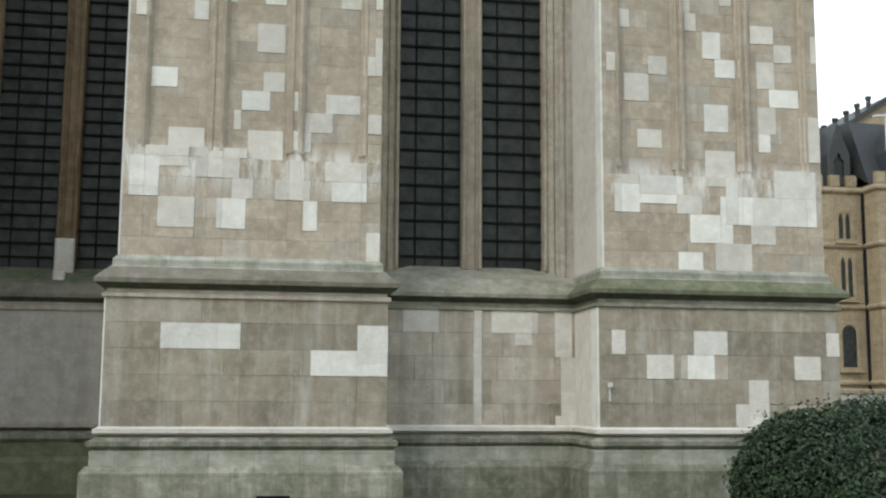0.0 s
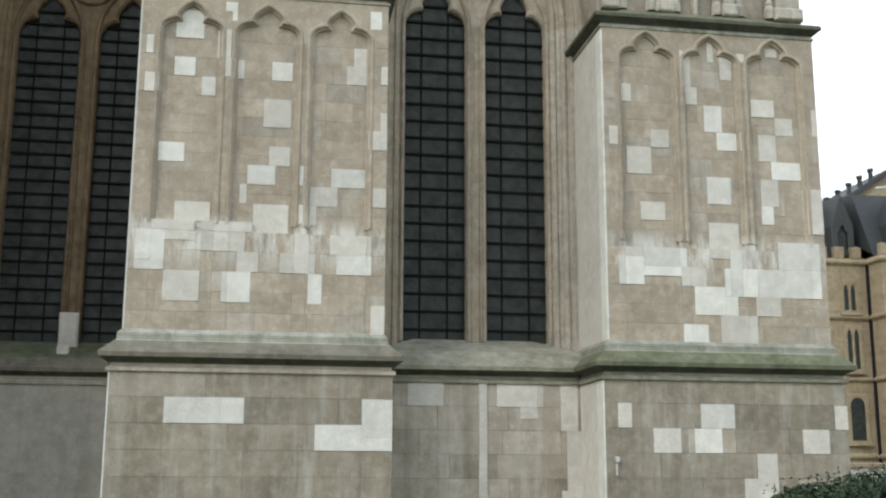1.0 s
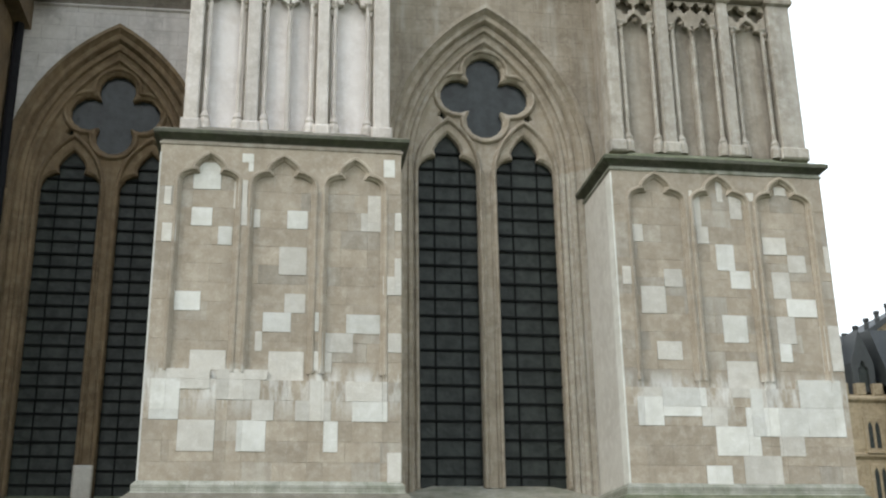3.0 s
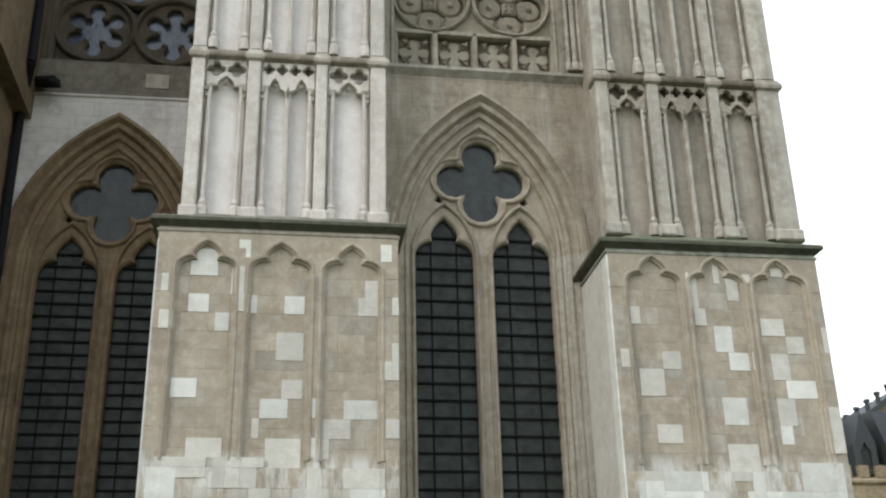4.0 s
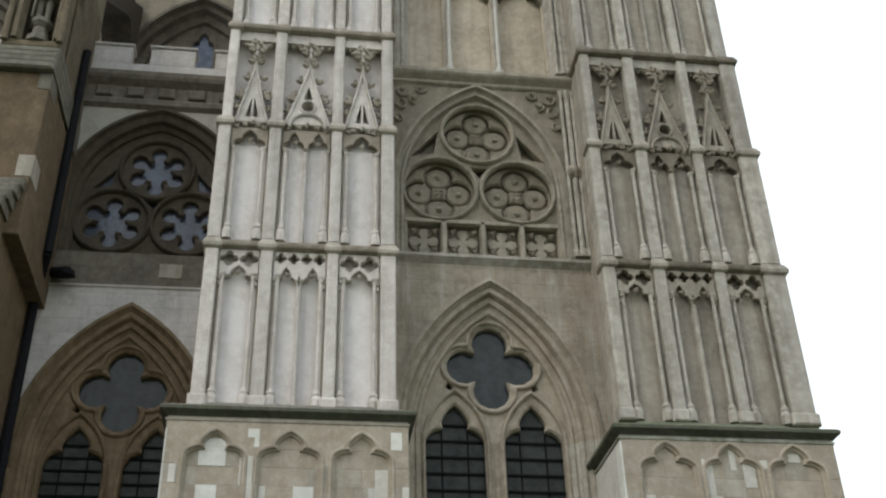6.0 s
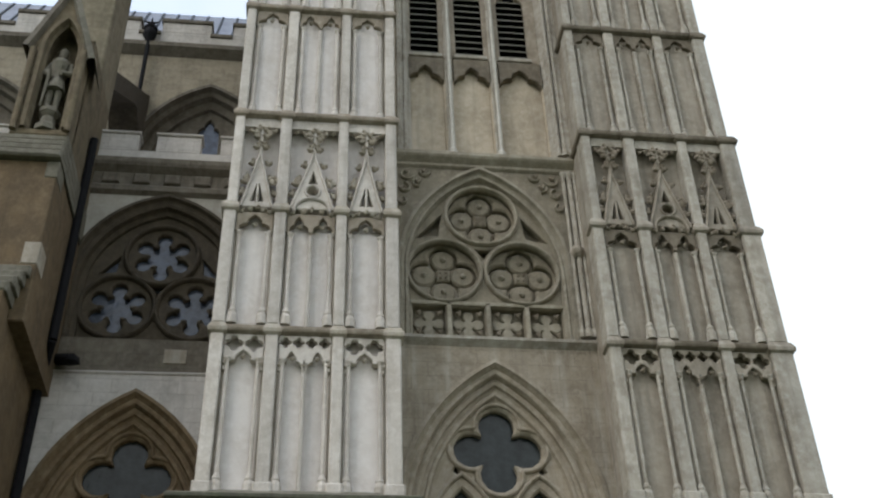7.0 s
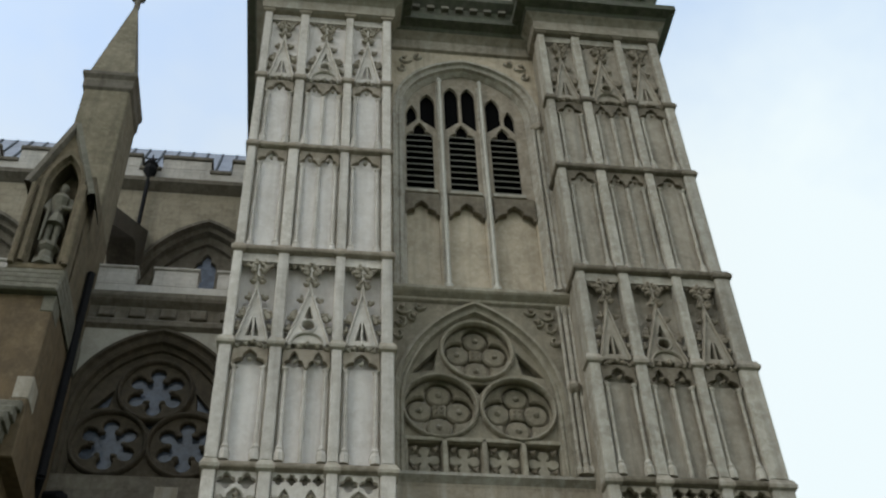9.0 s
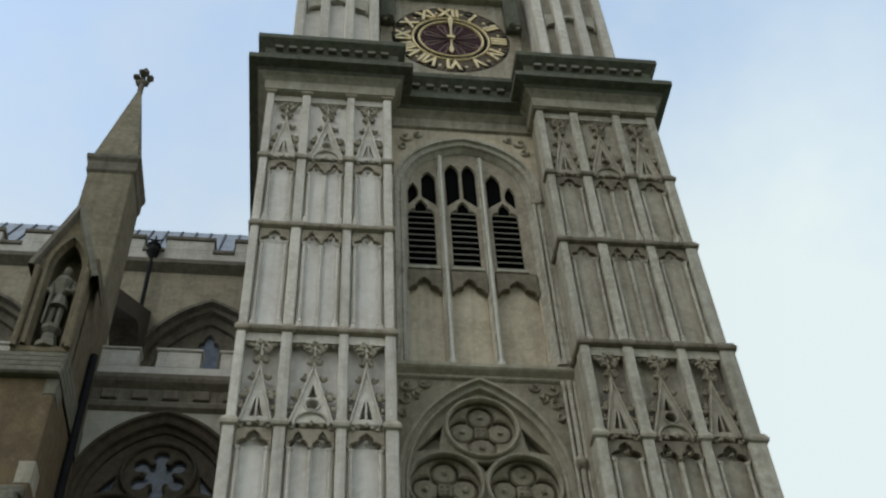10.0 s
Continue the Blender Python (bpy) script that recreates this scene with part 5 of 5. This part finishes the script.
lathe(statue, SX, SY, [(0.0, 22.02), (0.30, 22.04), (0.27, 22.2), (0.19, 22.45), (0.25, 22.7), (0.31, 22.95), (0.26, 23.08), (0.1, 23.14), (0.085, 23.22), (0.13, 23.3), (0.15, 23.42), (0.12, 23.54), (0.05, 23.6), (0.0, 23.6)], 10)
rod(statue, (SX + 0.27, SY, 23.0), (SX + 0.40, SY - 0.1, 22.6), 0.10, 0.08)
rod(statue, (SX + 0.40, SY - 0.1, 22.6), (SX + 0.14, SY - 0.28, 22.5), 0.08, 0.07)
rod(statue, (SX - 0.27, SY, 23.0), (SX - 0.38, SY - 0.12, 22.6), 0.10, 0.08)
rod(statue, (SX - 0.38, SY - 0.12, 22.62), (SX - 0.2, SY - 0.26, 22.45), 0.08, 0.07)
rod(statue, (SX - 0.2, SY - 0.28, 22.55), (SX - 0.26, SY - 0.22, 21.36), 0.05, 0.035)
for v in statue.verts:
    v.co.x = SX + 0.84 * (v.co.x - SX)
tagged(part("statue", statue, BROWNED), "grey weathered stone statue standing in a niche", "statue")

# ---- houses across the street ----
FY = 75.0
far = thing("gothic_terrace", "honey stone gothic terrace with dark slate roof", "building", at=(52, FY, -0.2))


def far_window(x, z, w, h, y, lights):
    win = plate("window_frame", [(x - 0.2, z - 0.2), (x - 0.2, z + h + 0.5), (x + w + 0.2, z + h + 0.5), (x + w + 0.2, z - 0.2)],
                [[(x + w / lights * k + 0.1, z), (x + w / lights * k + 0.1, z + h - 0.3)] + pointed(x + w / lights * k + 0.1, x + w / lights * (k + 1) - 0.1, z + h - 0.3, z + h + 0.25, 5) + [(x + w / lights * (k + 1) - 0.1, z)] for k in range(lights)],
                y - 0.1, 0.3, SANCT, far, 0.03)
    block("pane", x, x + w, y - 0.05, y - 0.02, z, z + h + 0.3, GLASS, win)
    block("sill", x - 0.3, x + w + 0.3, y - 0.3, y + 0.1, z - 0.4, z - 0.2, SANCT, win, 0.03)


for x0, x1, y in ((36.0, 43.9, FY), (43.9, 54.0, FY - 2.0), (54.0, 80.0, FY)):
    block("wall", x0, x1, y, y + 14, -0.3, 17.3, SANCT, far)
    for z in (2.8, 8.3, 12.8, 16.9):
        course("string_course", x0, x1, y, y + 10, [(0, z - 0.2), (0.2, z), (0.2, z + 0.15), (0, z + 0.3)], SANCT, far)
    q = x0
    while q < x1 - 0.6:
        block("merlon", q, q + 0.75, y - 0.05, y + 0.4, 17.3, 18.15, SANCT, far, 0.03)
        q += 1.35
    bays = max(1, int((x1 - x0) / 4.2))
    for k in range(bays):
        c = x1 - 1.55 - 4.2 * k if x0 < 40 else x0 + 2.2 + 4.2 * k
        far_window(c - 0.55, 13.4, 1.1, 1.7, y, 2)
        far_window(c - 0.5, 9.1, 1.1, 2.7, y, 2)
        far_window(c - 0.6, 4.0, 1.3, 2.8, y, 1)
    bm = bmesh.new()
    a = [bm.verts.new(v) for v in ((x0, y + 1, 17.4), (x1, y + 1, 17.4), (x1, y + 3.5, 22.6), (x0, y + 3.5, 22.6), (x1, y + 13, 23.5), (x0, y + 13, 23.5))]
    bm.faces.new((a[0], a[1], a[2], a[3]))
    bm.faces.new((a[3], a[2], a[4], a[5]))
    bm.faces.new((a[1], a[4], a[2]))
    bm.faces.new((a[0], a[3], a[5]))
    part("roof", bm, SLATE, far)
    for k in range(bays):
        c = x1 - 1.5 - 4.2 * k if x0 < 40 else x0 + 2.2 + 4.2 * k
        dorm = plate("dormer", [(c - 0.9, 17.5), (c - 0.9, 19.8), (c, 22.3), (c + 0.9, 19.8), (c + 0.9, 17.5)], [lancet(c - 0.4, c + 0.4, 18.0, 19.2, 19.9)], y + 0.4, 2.2, SLATE, far, 0.04)
        block("pane", c - 0.5, c + 0.5, y + 0.6, y + 0.65, 17.9, 20.0, GLASS, dorm)
plate("gable_wall", [(43.2, 17), (43.2, 21.4), (50, 25.8), (80, 25.8), (80, 17)], [], FY + 6, 8, SANCT, far)
sweep("gable_coping", [(43.0, 21.3), (50, 25.85), (80, 25.85)], [(0.3, FY + 14), (0.3, FY + 5.7), (-0.1, FY + 5.7)], SLATE, far)
for k in range(6):
    x = 43.5 + 1.0 * k
    z = 21.7 + 0.65 * (x - 43.2)
    bm = bmesh.new()
    lathe(bm, x, FY + 6.3, [(0.3, z - 0.6), (0.28, z - 0.1), (0.2, z), (0.19, z + 0.7), (0.27, z + 0.8), (0.25, z + 1.0)], 8)
    part("chimney_pot", bm, SLATE, far)
bm = bmesh.new()
rod(bm, (43.85, FY - 0.15, -0.2), (43.85, FY - 0.15, 16.8), 0.14)
part("drainpipe", bm, PIPE, far)
bm = bmesh.new()
rod(bm, (44.3, FY - 1.3, 22.4), (47.6, FY - 1.3, 22.7), 0.1)
rod(bm, (45.3, FY - 1.3, 18.4), (45.3, FY - 1.3, 22.5), 0.08)
part("roof_rail", bm, CREAM, far)
settle(far)
wall_low = thing("forecourt_wall", "low pale stone forecourt wall by the terrace", "wall", at=(50, 60, -0.2))
block("wall", 30, 80, 60, 60.5, -0.3, 2.0, WORN, wall_low, 0.05)
course("coping", 30, 80, 60, 60.5, [(0, 2.0), (0.15, 2.05), (0.15, 2.25), (0, 2.3)], SANCT, wall_low)
settle(wall_low)

# ---- the clipped evergreen bush ----
LEAF, lt, lp = nodes("dark_evergreen_leaf")
info = lt.nodes.new("ShaderNodeNewGeometry")
rmp = lt.nodes.new("ShaderNodeValToRGB")
rmp.color_ramp.elements[0].color, rmp.color_ramp.elements[1].color = (0.006, 0.016, 0.006, 1), (0.04, 0.072, 0.026, 1)
lt.links.new(info.outputs["Random Per Island"], rmp.inputs["Fac"])
lt.links.new(rmp.outputs["Color"], lp.inputs["Base Color"])
lp.inputs["Roughness"].default_value = 0.5
lp.inputs["Specular IOR Level"].default_value = 0.3
RUST = plain("rusty_leaf", (0.06, 0.032, 0.02), 0.6)
TWIG = plain("twig", (0.008, 0.010, 0.006), 0.95, spec=0.05)
bush = thing("bush", "dense dark green clipped evergreen bush", "bush", at=(8.4, 14.0, -0.2))
rng = random.Random(21)
lobes = [((7.3, 14.0, 0.55), (1.05, 1.0, 1.05)), ((8.3, 14.2, 0.6), (1.3, 1.1, 1.15)), ((9.6, 14.5, 0.5), (1.4, 1.2, 1.2)), ((8.0, 13.3, 0.2), (1.2, 0.9, 0.9)), ((9.4, 13.3, 0.3), (1.3, 0.9, 0.9))]
core = bmesh.new()
for c, s in lobes:
    out = bmesh.ops.create_icosphere(core, subdivisions=3, radius=1)["verts"]
    for v in out:
        v.co = Vector(c) + Vector([q * 0.86 * e for q, e in zip(v.co, s)])
part("twig_core", core, TWIG, bush)


def leaves(count, pick, mat, name, size):
    vs, fs = [], []
    while len(fs) < count:
        c, s = lobes[rng.randrange(len(lobes))]
        d = Vector([rng.gauss(0, 1) for _ in range(3)]).normalized()
        r = rng.uniform(0.86, 1.02) + (rng.uniform(0.04, 0.16) if rng.random() < 0.10 and d.z > 0 else 0)
        r += 0.06 * noise.noise(d * 4 + Vector(c))
        p = Vector(c) + Vector([q * r * e for q, e in zip(d, s)])
        if p.z < -0.2 or not pick(p):
            continue
        up = (d + Vector([rng.gauss(0, 0.6) for _ in range(3)]) + Vector((0, 0, 0.35))).normalized()
        t = up.cross(Vector([rng.gauss(0, 1) for _ in range(3)])).normalized()
        l, w = size * rng.uniform(0.7, 1.3), size * rng.uniform(0.35, 0.55)
        q = up.cross(t)
        k = len(vs)
        vs += [p - t * l / 2, p + q * w / 2 + up * 0.008, p + t * l / 2, p - q * w / 2 + up * 0.008]
        fs.append((k, k + 1, k + 2, k + 3))
    me = bpy.data.meshes.new(name)
    me.from_pydata([tuple(v) for v in vs], [], fs)
    return tagged(link(name, me, mat, bush), kind="stuff")


leaves(64000, lambda p: not (p.x > 7.75 and p.y < 13.5 and p.z < 1.0), LEAF, "foliage", 0.075)
leaves(11000, lambda p: p.x > 7.65 and p.y < 13.6 and p.z < 1.08, RUST, "rusty_foliage", 0.07)
settle(bush)

# ---- small fittings ----
clip = thing("cable_bracket", "small white cable bracket fixed to the buttress", "bracket", at=(6.46, 19.98, 1.9))
box(bm := bmesh.new(), 6.43, 6.50, 19.90, 20.0, 1.92, 2.02, 0.01)
part("plate", bm, CREAM, clip)
box(bm := bmesh.new(), 6.45, 6.48, 19.95, 20.0, 1.68, 1.92, 0.008)
part("cable", bm, CREAM, clip)
settle(clip)
vent = thing("air_vent", "narrow dark air vent slot in the plinth", "vent", at=(0.3, 19.72, 0.0))
block("slot", 0.05, 0.62, 19.715, 19.75, -0.02, 0.03, BLACK, vent)
settle(vent)
